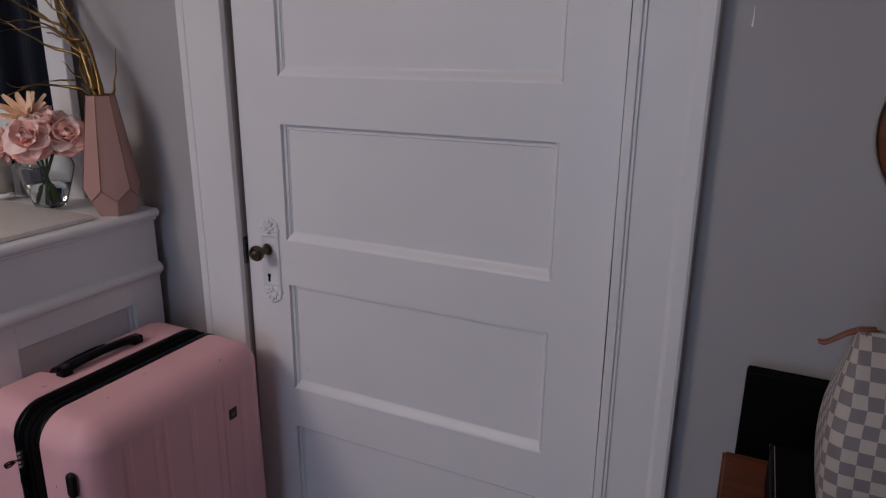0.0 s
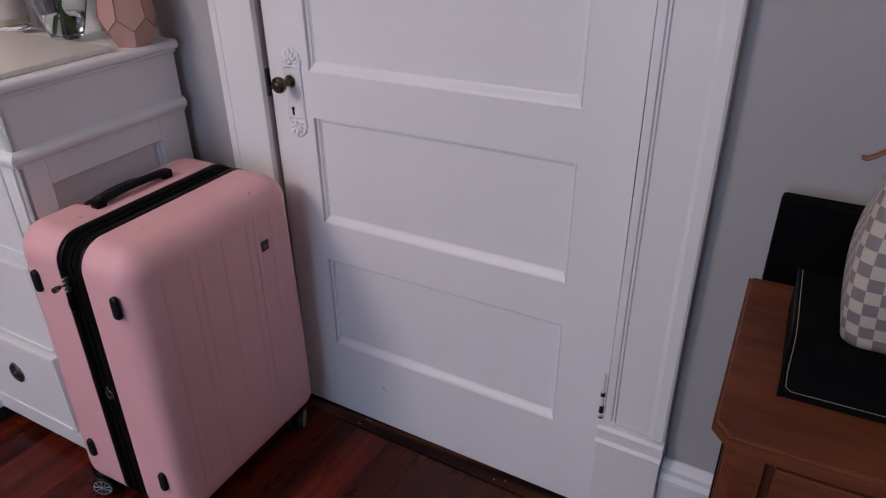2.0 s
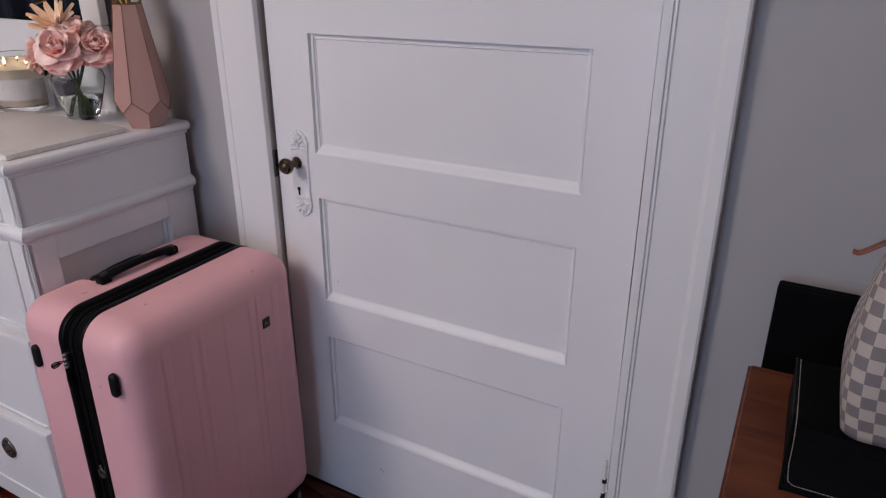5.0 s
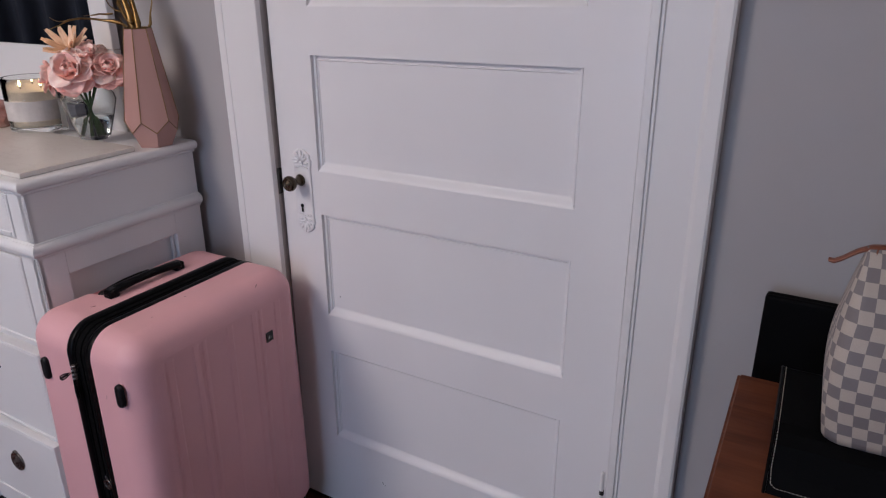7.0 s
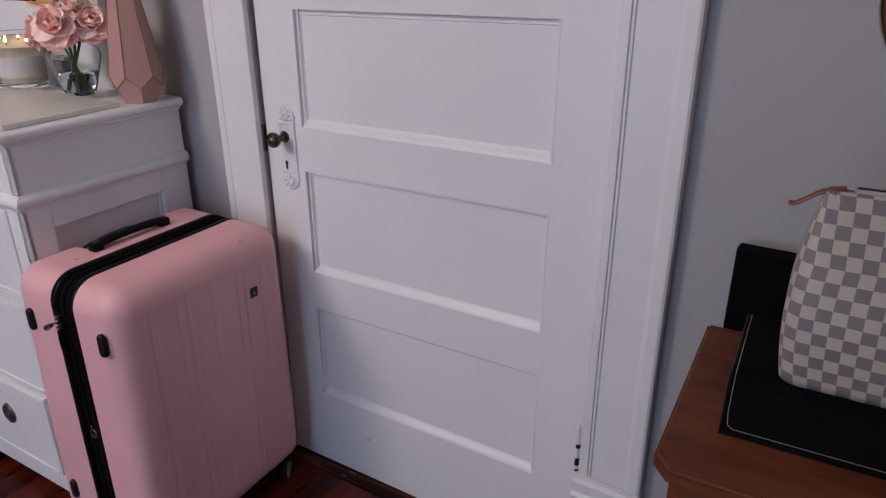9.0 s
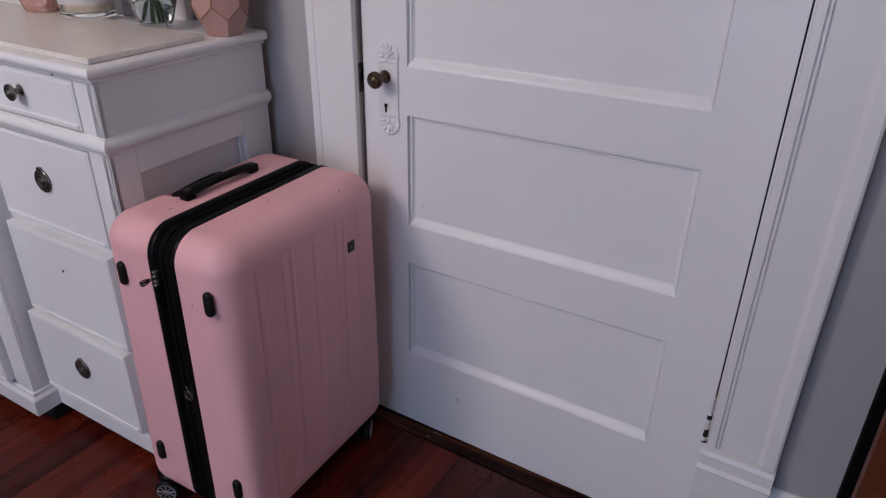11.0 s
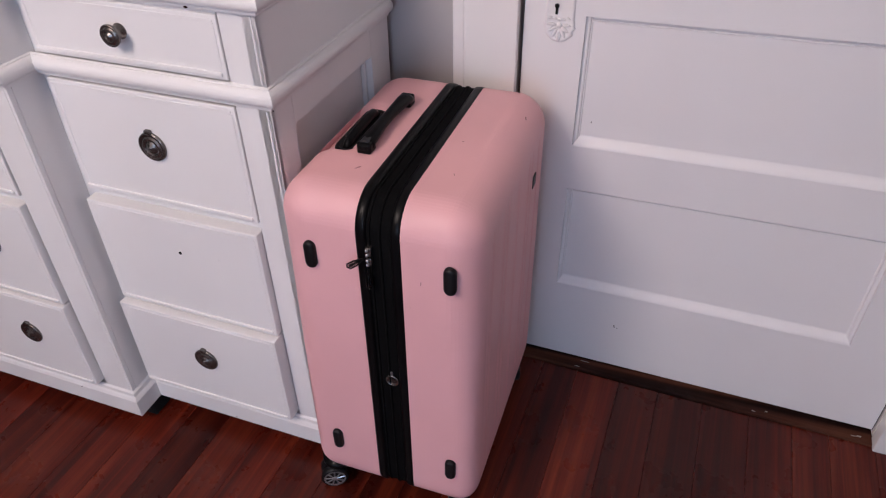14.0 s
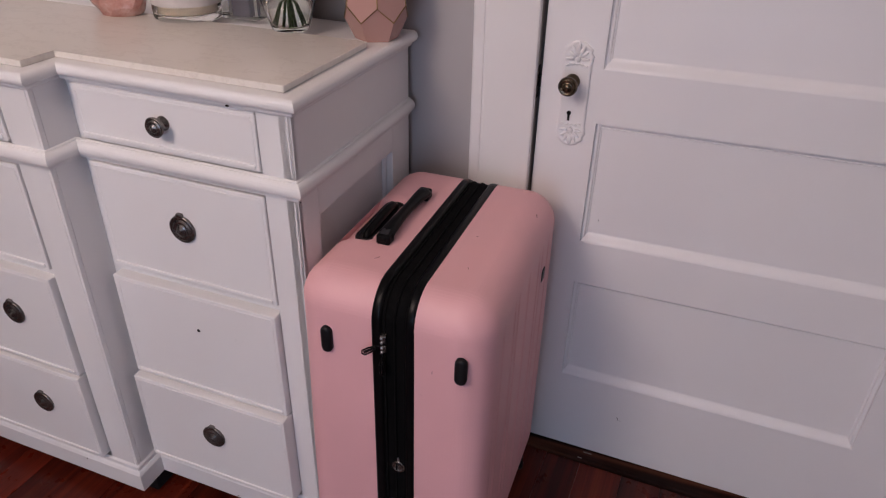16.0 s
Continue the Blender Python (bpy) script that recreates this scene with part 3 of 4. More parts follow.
# front stiles, with a fine bead down each outer corner
for x0, x1, y in ((-0.060, R0, 0.0), (C0 - 0.071, C0, OUT), (C1, C1 + 0.071, OUT), (L1, L1 + 0.062, 0.0)):
    part("stile", boxes((x0, x1, y, y + 0.0098, 0.06, 0.955), bevel=0.0012), M_DRESSER, dr)
    xb = x1 - 0.007 if x1 in (R0, C0) else x0 + 0.007
    part("corner_bead", boxes((xb - 0.0016, xb + 0.0016, y - 0.0011, y + 0.001, 0.11, 0.812), (xb - 0.0016, xb + 0.0016, y - 0.0011, y + 0.001, 0.855, 0.954), bevel=0.0009), M_DRESSER, dr)
for x, s in ((C0, 1), (C1, -1)):
    part("return_panel", boxes((min(x, x - s * 0.0118), max(x, x - s * 0.0118), OUT + 0.010, 0.0096, 0.06, 0.955), bevel=0.001), M_DRESSER, dr)
part("top_rail", boxes((-0.425, -0.063, 0.002, 0.0098, 0.949, 0.955), (C1 + 0.072, C0 - 0.072, OUT + 0.002, OUT + 0.0098, 0.949, 0.955), (L1 + 0.063, C1 - 0.002, 0.002, 0.0098, 0.949, 0.955)), M_DRESSER, dr)

TOP = [(0.0, 0.955), (0.006, 0.955), (0.008, 0.958), (0.008, 0.962), (0.012, 0.963)] + [(0.010 + 0.010 * math.cos(radians(a)), 0.9735 + 0.0105 * math.sin(radians(a))) for a in range(-80, 91, 17)] + [(0.0, 0.984)]
BELT = [(0.0, 0.816), (0.003, 0.816), (0.004, 0.820)] + [(0.002 + 0.012 * math.cos(radians(a)), 0.835 + 0.0135 * math.sin(radians(a))) for a in range(-80, 81, 16)] + [(0.004, 0.8495), (0.0, 0.851)]
PLINTH = [(0.0, 0.046), (0.011, 0.046), (0.011, 0.090), (0.008, 0.096), (0.005, 0.100), (0.004, 0.108), (0.0, 0.112)]
rev = FRONT
part("top_moulding", swept(TOP, rev), M_DRESSER, dr)
part("belt_moulding", swept(BELT, rev), M_DRESSER, dr)
part("base_moulding", swept(PLINTH, rev), M_DRESSER, dr)
bm = bmesh.new()
outline(bm, [(x, y) for x, y in FRONT], 0.9552, 0.9838)
part("top_board", bm, M_DRESSER, dr)
bm = bmesh.new()
outline(bm, [(L1 + 0.004, DEEP), (L1 + 0.004, 0.003), (C1 + 0.004, 0.003), (C1 + 0.004, OUT + 0.003), (C0 - 0.004, OUT + 0.003), (C0 - 0.004, 0.003), (-0.004, 0.003), (-0.004, DEEP)], 0.048, 0.0605)
part("bottom_board", bm, M_DRESSER, dr)
for x, y in ((C0 - 0.02, OUT + 0.055), (C1 + 0.02, OUT + 0.055), (-0.035, 0.05), (L1 + 0.035, 0.05), (-0.035, 0.39), (L1 + 0.035, 0.39)):
    part("foot", boxes((x - 0.026, x + 0.026, y - 0.026, y + 0.026, 0.0, 0.0475), bevel=0.004), M_HOLE, dr, "black block foot")


def drawer(x0, x1, y, z0, z1, pulled, kind):
    """Slab front with a bevelled lip and a bead inside its edge."""
    th = 0.013
    d = part("drawer", boxes((x0, x1, y - 0.002 - pulled, y + th - 0.003, z0, z1), bevel=0.0022), M_DRESSER, dr)
    f = y - 0.002 - pulled
    bd = 0.0035
    part("bead", boxes((x0 + 0.007, x1 - 0.007, f - bd, f + 0.001, z0 + 0.005, z0 + 0.013), bevel=0.002), M_DRESSER, d)
    part("bead", boxes((x0 + 0.007, x1 - 0.007, f - bd * 0.25, f + 0.001, z1 - 0.011, z1 - 0.006), bevel=0.0006), M_DRESSER, d)
    part("bead", boxes((x0 + 0.006, x0 + 0.012, f - bd * 0.2, f + 0.001, z0 + 0.015, z1 - 0.012), bevel=0.0006), M_DRESSER, d)
    part("bead", boxes((x1 - 0.012, x1 - 0.006, f - bd * 0.2, f + 0.001, z0 + 0.015, z1 - 0.012), bevel=0.0006), M_DRESSER, d)
    zc = (z0 + z1) / 2 + {"knob": 0.006, "rosette": 0.0115, "hole": 0.008}[kind]
    xs = ((x0 + x1) / 2 + 0.004,) if x1 - x0 < 0.45 else (x1 - 0.122, x0 + 0.122)
    for xc in xs:
        if kind == "knob":
            part("knob", lathe([(0, 0), (0.012, 0), (0.012, 0.002), (0.0065, 0.005), (0.006, 0.013), (0.012, 0.017), (0.0162, 0.0185), (0.0168, 0.022), (0.0158, 0.0235), (0.0140, 0.022), (0.012, 0.0225), (0.0105, 0.025), (0.0085, 0.0235), (0.006, 0.024), (0.004, 0.027), (0, 0.0275)], 30, pose(xc, f + 0.0005, zc, 90)), M_BRONZE, d, "turned dark bronze knob", True)
        elif kind == "rosette":
            k = part("pull", lathe([(0, 0), (0.0245, 0), (0.026, 0.002), (0.0255, 0.005), (0.0225, 0.0065), (0.0205, 0.005), (0.0185, 0.005), (0.0165, 0.0075), (0.014, 0.0075), (0.0125, 0.0055), (0.0095, 0.006), (0.008, 0.009), (0.005, 0.0085), (0.0035, 0.011), (0, 0.0115)], 34, pose(xc, f + 0.0005, zc, 90)), M_BRONZE, d, "round dark bronze rosette pull", True)
            part("hanger", boxes((xc - 0.006, xc + 0.006, f - 0.008, f, zc + 0.023, zc + 0.031), bevel=0.002), M_BRONZE, k)
        elif kind == "hole":
            part("screw_hole", lathe([(0, 0.0), (0.0034, 0.0), (0.0034, 0.0008), (0, 0.0008)], 12, pose(xc, f, zc + 0.030, 90)), M_HOLE, d, "bare screw hole where the pull is missing")
    return d


ROWS_Z = [(0.8535, 0.949), (0.600, 0.8115), (0.351, 0.584), (0.122, 0.347)]
for (z0, z1), pulled, kind in zip(ROWS_Z, (0.0, 0.001, 0.013, 0.027), ("knob", "rosette", "hole", "rosette")):
    drawer(C0 + 0.017, -0.0615, 0.0, z0, z1, pulled, kind)
for (z0, z1), pulled, kind in zip(ROWS_Z, (0.0, 0.0, 0.010, 0.016), ("knob", "rosette", "rosette", "rosette")):
    drawer(C1 + 0.076, C0 - 0.076, OUT, z0, z1, pulled, kind)
    drawer(L1 + 0.0665, C1 - 0.012, 0.0, z0, z1, pulled * 0.5, kind)

for x, y, z, sx, sy, sz in ((-0.100, -0.0105, 0.9585, 0.008, 0.003, 0.004), (0.0128, -0.0128, 0.823, 0.002, 0.002, 0.003), (-0.22, -0.0112, 0.050, 0.005, 0.002, 0.003), (-0.57, OUT - 0.0112, 0.088, 0.004, 0.002, 0.003)):
    bm = bmesh.new()
    bmesh.ops.create_icosphere(bm, subdivisions=1, radius=1.0)
    for v in bm.verts:
        v.co = Vector((x + v.co.x * sx * 0.5, y + v.co.y * sy * 0.5, z + v.co.z * sz * 0.5))
    part("chip", bm, M_THRESH, dr, "dark chip in the paint")

# marble slab laid on the top
bm = bmesh.new()
outline(bm, [(L1 + 0.02, 0.275), (L1 + 0.02, 0.008), (C1 + 0.008, 0.008), (C1 + 0.008, OUT + 0.008), (C0 - 0.008, OUT + 0.008), (C0 - 0.008, 0.008), (-0.012, 0.008), (-0.012, 0.275)], 0.9842, 0.9952)
bmesh.ops.bevel(bm, geom=list(bm.edges), offset=0.0012, segments=1, affect="EDGES")
slab = link_mesh("marble_slab", bm, M_MARBLE)
slab.matrix_world = DRESS
tagged(slab, "cream veined marble slab lying on the dresser", "marble slab")
TZ = 0.9924

# ---- the suitcase ----
SUIT = pose(-0.0810, -0.2964, 0, -0.5, 0.4, 2.6)
su = empty("suitcase", SUIT, "large pink hard-shell suitcase with a black zip band on spinner wheels", "suitcase")
HX, HY, SZ0, SZ1, SR = 0.1645, 0.2330, 0.064, 0.726, 0.058
SZC, HZ = (SZ0 + SZ1) / 2, (SZ1 - SZ0) / 2


def steps_between(h, r, inner_n, corner_n=7, extra=()):
    a = [-h + r * (1 - math.cos(radians(90 * i / corner_n))) * 1.0 for i in range(corner_n)]
    b = [-(h - r) + 2 * (h - r) * i / inner_n for i in range(inner_n + 1)]
    return sorted(set(round(v, 6) for v in a + b + [-v for v in a] + list(extra)))


def groove(y, z):
    """Sunk field with pairs of upright ribs on the broad face."""
    ey = min(1.0, max(0.0, (HY - SR + 0.022 - abs(y)) / 0.030))
    ez = min(1.0, max(0.0, (HZ - SR + 0.012 - abs(z)) / 0.034))
    field = ey * ez
    field = field * field * (3 - 2 * field)
    rib = 0.0
    for c, w in ((-0.172, 0.0045), (-0.153, 0.0085), (-0.088, 0.0070), (-0.066, 0.0045), (0.004, 0.0085), (0.076, 0.0075), (0.096, 0.0045), (0.150, 0.0085)):
        rib = max(rib, min(1.0, max(0.0, (w - abs(y - c)) / 0.0035 + 0.5)))
    fade = min(1.0, max(0.0, (HZ - SR - 0.004 - abs(z)) / 0.016))
    return field * (0.0014 - 0.0021 * rib * fade)


def scoop(x, y):
    """Hollow in the top of the rear half, round the pull-out grip."""
    kx = min(1.0, max(0.0, (-0.078 - x) / 0.022))
    ky = min(1.0, max(0.0, (0.092 - abs(y + 0.014)) / 0.026))
    k = kx * ky
    return 0.011 * k * k * (3 - 2 * k)


def shell_slice(x0, x1, shrink=0.0, ribs=True):
    xs = steps_between(HX, SR, 24, 13, (x0, x1))
    ys = steps_between(HY, SR, 150, 13)
    zs = steps_between(HZ, SR, 26, 13)
    bm, made = bmesh.new(), {}

    def vert(x, y, z):
        k = (x, y, z)
        if k not in made:
            p = Vector(k)
            q = Vector((max(-HX + SR, min(HX - SR, x)), max(-HY + SR, min(HY - SR, y)), max(-HZ + SR, min(HZ - SR, z))))
            d = p - q
            k = min(1.0, max(0.0, 0.5 - 0.5 * z / (HZ - SR)))
            n = 2.0 + 1.2 * k * k * (3 - 2 * k)
            o = q + d * ((SR - shrink) / sum(abs(c) ** n for c in d) ** (1 / n))
            if ribs and x > HX - 1e-5:
                o.x -= groove(y, z)
            if z > HZ - 1e-5:
                o.z -= scoop(o.x, y)
            made[k] = bm.verts.new((o.x, o.y, o.z + SZC))
        return made[k]

    def sheet(us, vs, at):
        for a, b in zip(us, us[1:]):
            for c, d in zip(vs, vs[1:]):
                bm.faces.new((at(a, c), at(b, c), at(b, d), at(a, d)))

    xin = [x for x in xs if x0 - 1e-6 <= x <= x1 + 1e-6]
    xin = sorted({round(x, 6) for x in xin})
    for s in (-1, 1):
        sheet(xin, ys, lambda x, y: vert(x, y, s * round(HZ, 6)))
        sheet(xin, zs, lambda x, z: vert(x, s * round(HY, 6), z))
    if x1 > HX - 1e-5:
        sheet(ys, zs, lambda y, z: vert(round(HX, 6), y, z))
    if x0 < -HX + 1e-5:
        sheet(ys, zs, lambda y, z: vert(-round(HX, 6), y, z))
    bmesh.ops.recalc_face_normals(bm, faces=bm.faces)
    return bm


def rounded_loop(inset, n=9):
    pts = []
    r = SR - inset
    for cy, cz, a in ((HY - SR, HZ - SR, 0), (-HY + SR, HZ - SR, 90), (-HY + SR, -HZ + SR, 180), (HY - SR, -HZ + SR, 270)):
        for i in range(n + 1):
            c, s = math.cos(radians(a + 90 * i / n)), math.sin(radians(a + 90 * i / n))
            k = r if cz > 0 else r / (abs(c) ** 3.2 + abs(s) ** 3.2) ** (1 / 3.2)
            pts.append((cy + k * c, SZC + cz + k * s))
    return pts


BX0, BX1 = -0.023, 0.0435
part("front_shell", shell_slice(BX1, HX), M_SHELL, su, smooth=True)
part("back_shell", shell_slice(-HX, BX0), M_SHELL, su, smooth=True)
band = part("zip_band", shell_slice(BX0, BX1, 0.003, False), M_FABRIC, su, "black fabric zip band", True)
for x in (BX0 + 0.006, BX1 - 0.006):
    bm = bmesh.new()
    loop = rounded_loop(-0.0005)
    rows = []
    for dx, up in ((-0.0085, -0.004), (-0.0075, 0.0004), (-0.004, 0.0014), (0.004, 0.0014), (0.0075, 0.0), (0.0085, -0.004)):
        rows.append([bm.verts.new((x + dx, a, b)) for a, b in rounded_loop(-up)])
    for a, b in zip(rows, rows[1:]):
        for i in range(len(a)):
            j = (i + 1) % len(a)
            bm.faces.new((a[i], a[j], b[j], b[i]))
    part("lip", bm, M_BLACK, band, "glossy black rim", True)
for x, r in ((0.0125, 0.0020), (-0.0040, 0.0018)):
    part("zip_teeth" if x < 0 else "welt", tube([(x, a, b) for a, b in rounded_loop(0.0022)], r, 6, closed=True), M_FABRIC, band, smooth=True)
# zip pulls hanging on the narrow side, with the round badge below
for dz, tip in ((0.0, (-0.033, -0.2520, 0.622)), (-0.018, (-0.0045, -0.2410, 0.578))):
    body = part("zip_slider", boxes((-0.009, 0.001, -0.2400, -0.2290, 0.640 + dz, 0.654 + dz), bevel=0.002), M_BRONZE, band, "small metal slider")
    for k in range(2):
        bead = bmesh.new()
        bmesh.ops.create_icosphere(bead, subdivisions=2, radius=0.0026, matrix=pose(-0.0045, -0.2415, 0.651 + dz - 0.0085 * k))
        part("bead", bead, M_SILVER, body, smooth=True)
    p0, p1 = Vector((-0.0045, -0.2430, 0.640 + dz)), Vector(tip)
    out = Vector((0, -0.0005, 0))
    across = (p1 - p0).cross(Vector((0, 1, 0))).normalized() * 0.0042
    neck = p0.lerp(p1, 0.35)
    tube_pts = [p0, neck - across * 0.5, p0.lerp(p1, 0.6) - across, p0.lerp(p1, 0.92) - across, p1, p0.lerp(p1, 0.92) + across, p0.lerp(p1, 0.6) + across, neck + across * 0.5]
    pull = part("zip_pull", tube(tube_pts, 0.0014, 7, closed=True), M_BLACK, body, smooth=True)
    part("tab", tube([neck, p0.lerp(p1, 0.88)], [0.0015, 0.0026], 8), M_BLACK, body, smooth=True)
part("badge", lathe([(0, 0), (0.012, 0), (0.0125, 0.001), (0.0115, 0.0025), (0.0095, 0.0028), (0.009, 0.0018), (0, 0.0018)], 28, pose(0.016, -0.2302, 0.374, 90)), M_BRONZE, band, "small round dark badge", True)
part("badge_pin", tube([(0.016, -0.2310, 0.386), (0.016, -0.2330, 0.396)], 0.0018, 6), M_SILVER, band)
part("rivet", lathe([(0, 0.001), (0.0028, 0.0005), (0.0030, 0)], 10, pose(0.035, -0.2332, 0.240, 90)), M_SILVER, band)


def stadium(cx, cz, w, h, y0, d):
    """Upright rubber bumper with round ends."""
    bm = bmesh.new()
    loops = []
    for k, (ins, out) in enumerate(((0, 0), (0, d * 0.6), (w * 0.12, d * 0.92), (w * 0.3, d))):
        r = w / 2 - ins
        pts = [(cx + r * math.cos(radians(a)), cz + (h / 2 - w / 2) + r * math.sin(radians(a))) for a in range(0, 181, 18)]
        pts += [(cx - r * math.cos(radians(a)), cz - (h / 2 - w / 2) - r * math.sin(radians(a))) for a in range(0, 181, 18)]
        loops.append([bm.verts.new((x, y0 - out, z)) for x, z in pts])
    for a, b in zip(loops, loops[1:]):
        for i in range(len(a)):
            j = (i + 1) % len(a)
            bm.faces.new((a[i], a[j], b[j], b[i]))
    bm.faces.new(loops[-1])
    return bm


for cx, cz in ((-0.1020, 0.618), (0.1205, 0.621), (-0.1030, 0.179), (0.1195, 0.180)):
    part("bumper", stadium(cx, cz, 0.019, 0.049, -0.2325, 0.009), M_RUBBER, su, "black rubber bumper", True)

# carry handle on top
hx = -0.0640
prof = []
for i in range(25):
    k = i / 24
    y = -0.094 + 0.178 * k
    lift = 0.0105 + 0.0045 * math.sin(math.pi * k) ** 0.6
    prof.append((y, SZ1 + lift))
bm = bmesh.new()
rows = []
for i, (y, z) in enumerate(prof):
    k = i / 24
    w = 0.0138 - 0.0045 * math.sin(math.pi * k) ** 1.5
    t = 0.0078
    rows.append([bm.verts.new((hx + w * math.cos(a) * (abs(math.cos(a)) ** -0.35 if abs(math.cos(a)) > 0.05 else 1), y, z + t * math.sin(a))) for a in [2 * math.pi * q / 16 for q in range(16)]])
for a, b in zip(rows, rows[1:]):
    for q in range(16):
        bm.faces.new((a[q], a[(q + 1) % 16], b[(q + 1) % 16], b[q]))
bm.faces.new(rows[0][::-1])
bm.faces.new(rows[-1])
handle = part("carry_handle", bm, M_BLACK, su, "black moulded carry handle", True)
for y0, y1 in ((-0.104, -0.080), (0.068, 0.093)):
    part("mount", boxes((hx - 0.0122, hx + 0.0122, y0, y1, SZ1 - 0.002, SZ1 + 0.0175), bevel=0.004), M_BLACK, handle)
for y0, y1 in ((-0.099, -0.073), (0.064, 0.084)):
    part("pad", boxes((hx - 0.0072, hx + 0.0072, y0, y1, SZ1 + 0.0150, SZ1 + 0.0196), bevel=0.0018), M_PAD, handle, "dark grey inset pad")
part("end_cap", boxes((hx - 0.0065, hx + 0.0065, -0.1055, -0.103, SZ1 + 0.006, SZ1 + 0.0135), bevel=0.0015), M_BLACK, handle)
# telescopic grip and its recess on the far half
GX, GY, GR, GL = -0.107, -0.014, 0.021, 0.056
GZ = SZ1 - 0.0105


def slot(r):
    return [(GX + r * math.cos(radians(a)), GY + GL + r * math.sin(radians(a))) for a in range(0, 181, 15)] + [(GX - r * math.cos(radians(a)), GY - GL - r * math.sin(radians(a))) for a in range(0, 181, 15)]


bm = bmesh.new()
rows = [[bm.verts.new((x, y, GZ + z)) for x, y in slot(r)] for r, z in ((GR, -0.012), (GR, 0.0005), (GR - 0.002, 0.0032), (GR - 0.005, 0.0032), (GR - 0.007, 0.0014), (GR - 0.008, 0.0012))]
for a, b in zip(rows, rows[1:]):
    for q in range(len(a)):
        bm.faces.new((a[q], a[(q + 1) % len(a)], b[(q + 1) % len(a)], b[q]))
bm.faces.new(rows[-1])
bezel = part("grip_recess", bm, M_RUBBER, su, "black oval recess of the pull-out grip")
part("pull_grip", tube([(GX, -0.078, GZ - 0.002), (GX, -0.066, GZ + 0.006), (GX, -0.03, GZ + 0.0095), (GX, 0.01, GZ + 0.0105), (GX, 0.034, GZ + 0.0095), (GX, 0.048, GZ + 0.001)], [0.006, 0.0075, 0.008, 0.008, 0.0075, 0.006], 12), M_BLACK, bezel, smooth=True)

# logo tag, scuffs and wheels
tag = part("logo_tag", boxes((HX - 0.0045, HX + 0.0008, 0.107, 0.129, 0.580, 0.604), bevel=0.001), M_IRON, su, "small square dark metal tag")
part("tag_mark", boxes((HX + 0.0009, HX + 0.0012, 0.112, 0.118, 0.587, 0.596), (HX + 0.0009, HX + 0.0012, 0.120, 0.124, 0.587, 0.592)), M_BRONZE, tag)
part("dent_mark", tube([(0.1388, 0.121, 0.7152), (0.1415, 0.1155, 0.7143), (0.1435, 0.110, 0.7132)], [0.0004, 0.0011, 0.0005], 6), M_MARK, su, "dark nick in the shell")

for p, q, r in (((0.088, -0.118, SZ1 + 0.0002), (0.090, -0.122, SZ1 + 0.0002), 0.0009), ((-0.052, -0.140, SZ1 + 0.0002), (-0.058, -0.148, SZ1 + 0.0001), 0.0008), ((0.070, -0.02, SZ1 + 0.0002), (0.073, -0.018, SZ1 + 0.0002), 0.0007), ((0.074, -0.2331, 0.600), (0.0745, -0.2331, 0.606), 0.0006)):
    part("scuff", tube([p, q], [r, r * 0.6], 6), M_MARK, su, "small brown scuff")


def caster(x, y, turn):
    m = pose(x, y, 0, 0, 0, turn)
    w = part("wheel", lathe([(0, 0.082), (0.030, 0.082), (0.031, 0.072), (0.024, 0.060), (0.017, 0.055), (0, 0.055)], 22, m), M_BLACK, su, "black swivel wheel", True)
    for s in (-1, 1):
        axle = m @ pose(s * 0.006, 0.012, 0.0275, 0, s * 90)
        part("tyre", lathe([(0, 0.0), (0.026, 0.0), (0.0275, 0.003), (0.0275, 0.012), (0.025, 0.015), (0.0225, 0.0152), (0.022, 0.0135), (0, 0.0135)], 30, axle), M_RUBBER, w, smooth=True)
        rim = bmesh.new()
        lathe([(0.0195, 0.0137), (0.0195, 0.0156), (0.0222, 0.0156), (0.0222, 0.0137)], 30, axle, rim)
        lathe([(0.0, 0.0168), (0.0045, 0.0165), (0.0055, 0.0137)], 16, axle, rim)
        for k in range(9):
            a = 2 * math.pi * k / 9
            p0, p1 = axle @ Vector((0.004 * math.cos(a), 0.004 * math.sin(a), 0.015)), axle @ Vector((0.0205 * math.cos(a), 0.0205 * math.sin(a), 0.0148))
            tube([p0, p1], [0.0011, 0.0019], 5, rim)
        part("rim", rim, M_SILVER, w, "silver spoked rim")
    part("fork", boxes((-0.0055, 0.0055, -0.012, 0.026, 0.020, 0.062), bevel=0.003), M_BLACK, w).matrix_basis = m


for x, y, a in ((-0.130, -0.204, 118), (0.118, -0.176, 20), (-0.110, 0.182, 10), (0.126, 0.188, 205)):
    caster(x, y, a)

# ---- the wooden side table and what stands on it ----
TAB = pose(1.0495, -0.1195, 0, 0, 0, 2.8)
tb = empty("side_table", TAB, "reddish-brown wooden side table with chamfered corners and a drawer", "side table")
TW, TD, TT = 0.56, 0.369, 0.771


def chamfered(x0, x1, y0, y1, c):
    return [(x0, y1), (x0, y0 + c), (x0 + c * 0.85, y0), (x1 - c * 0.85, y0), (x1, y0 + c), (x1, y1)]


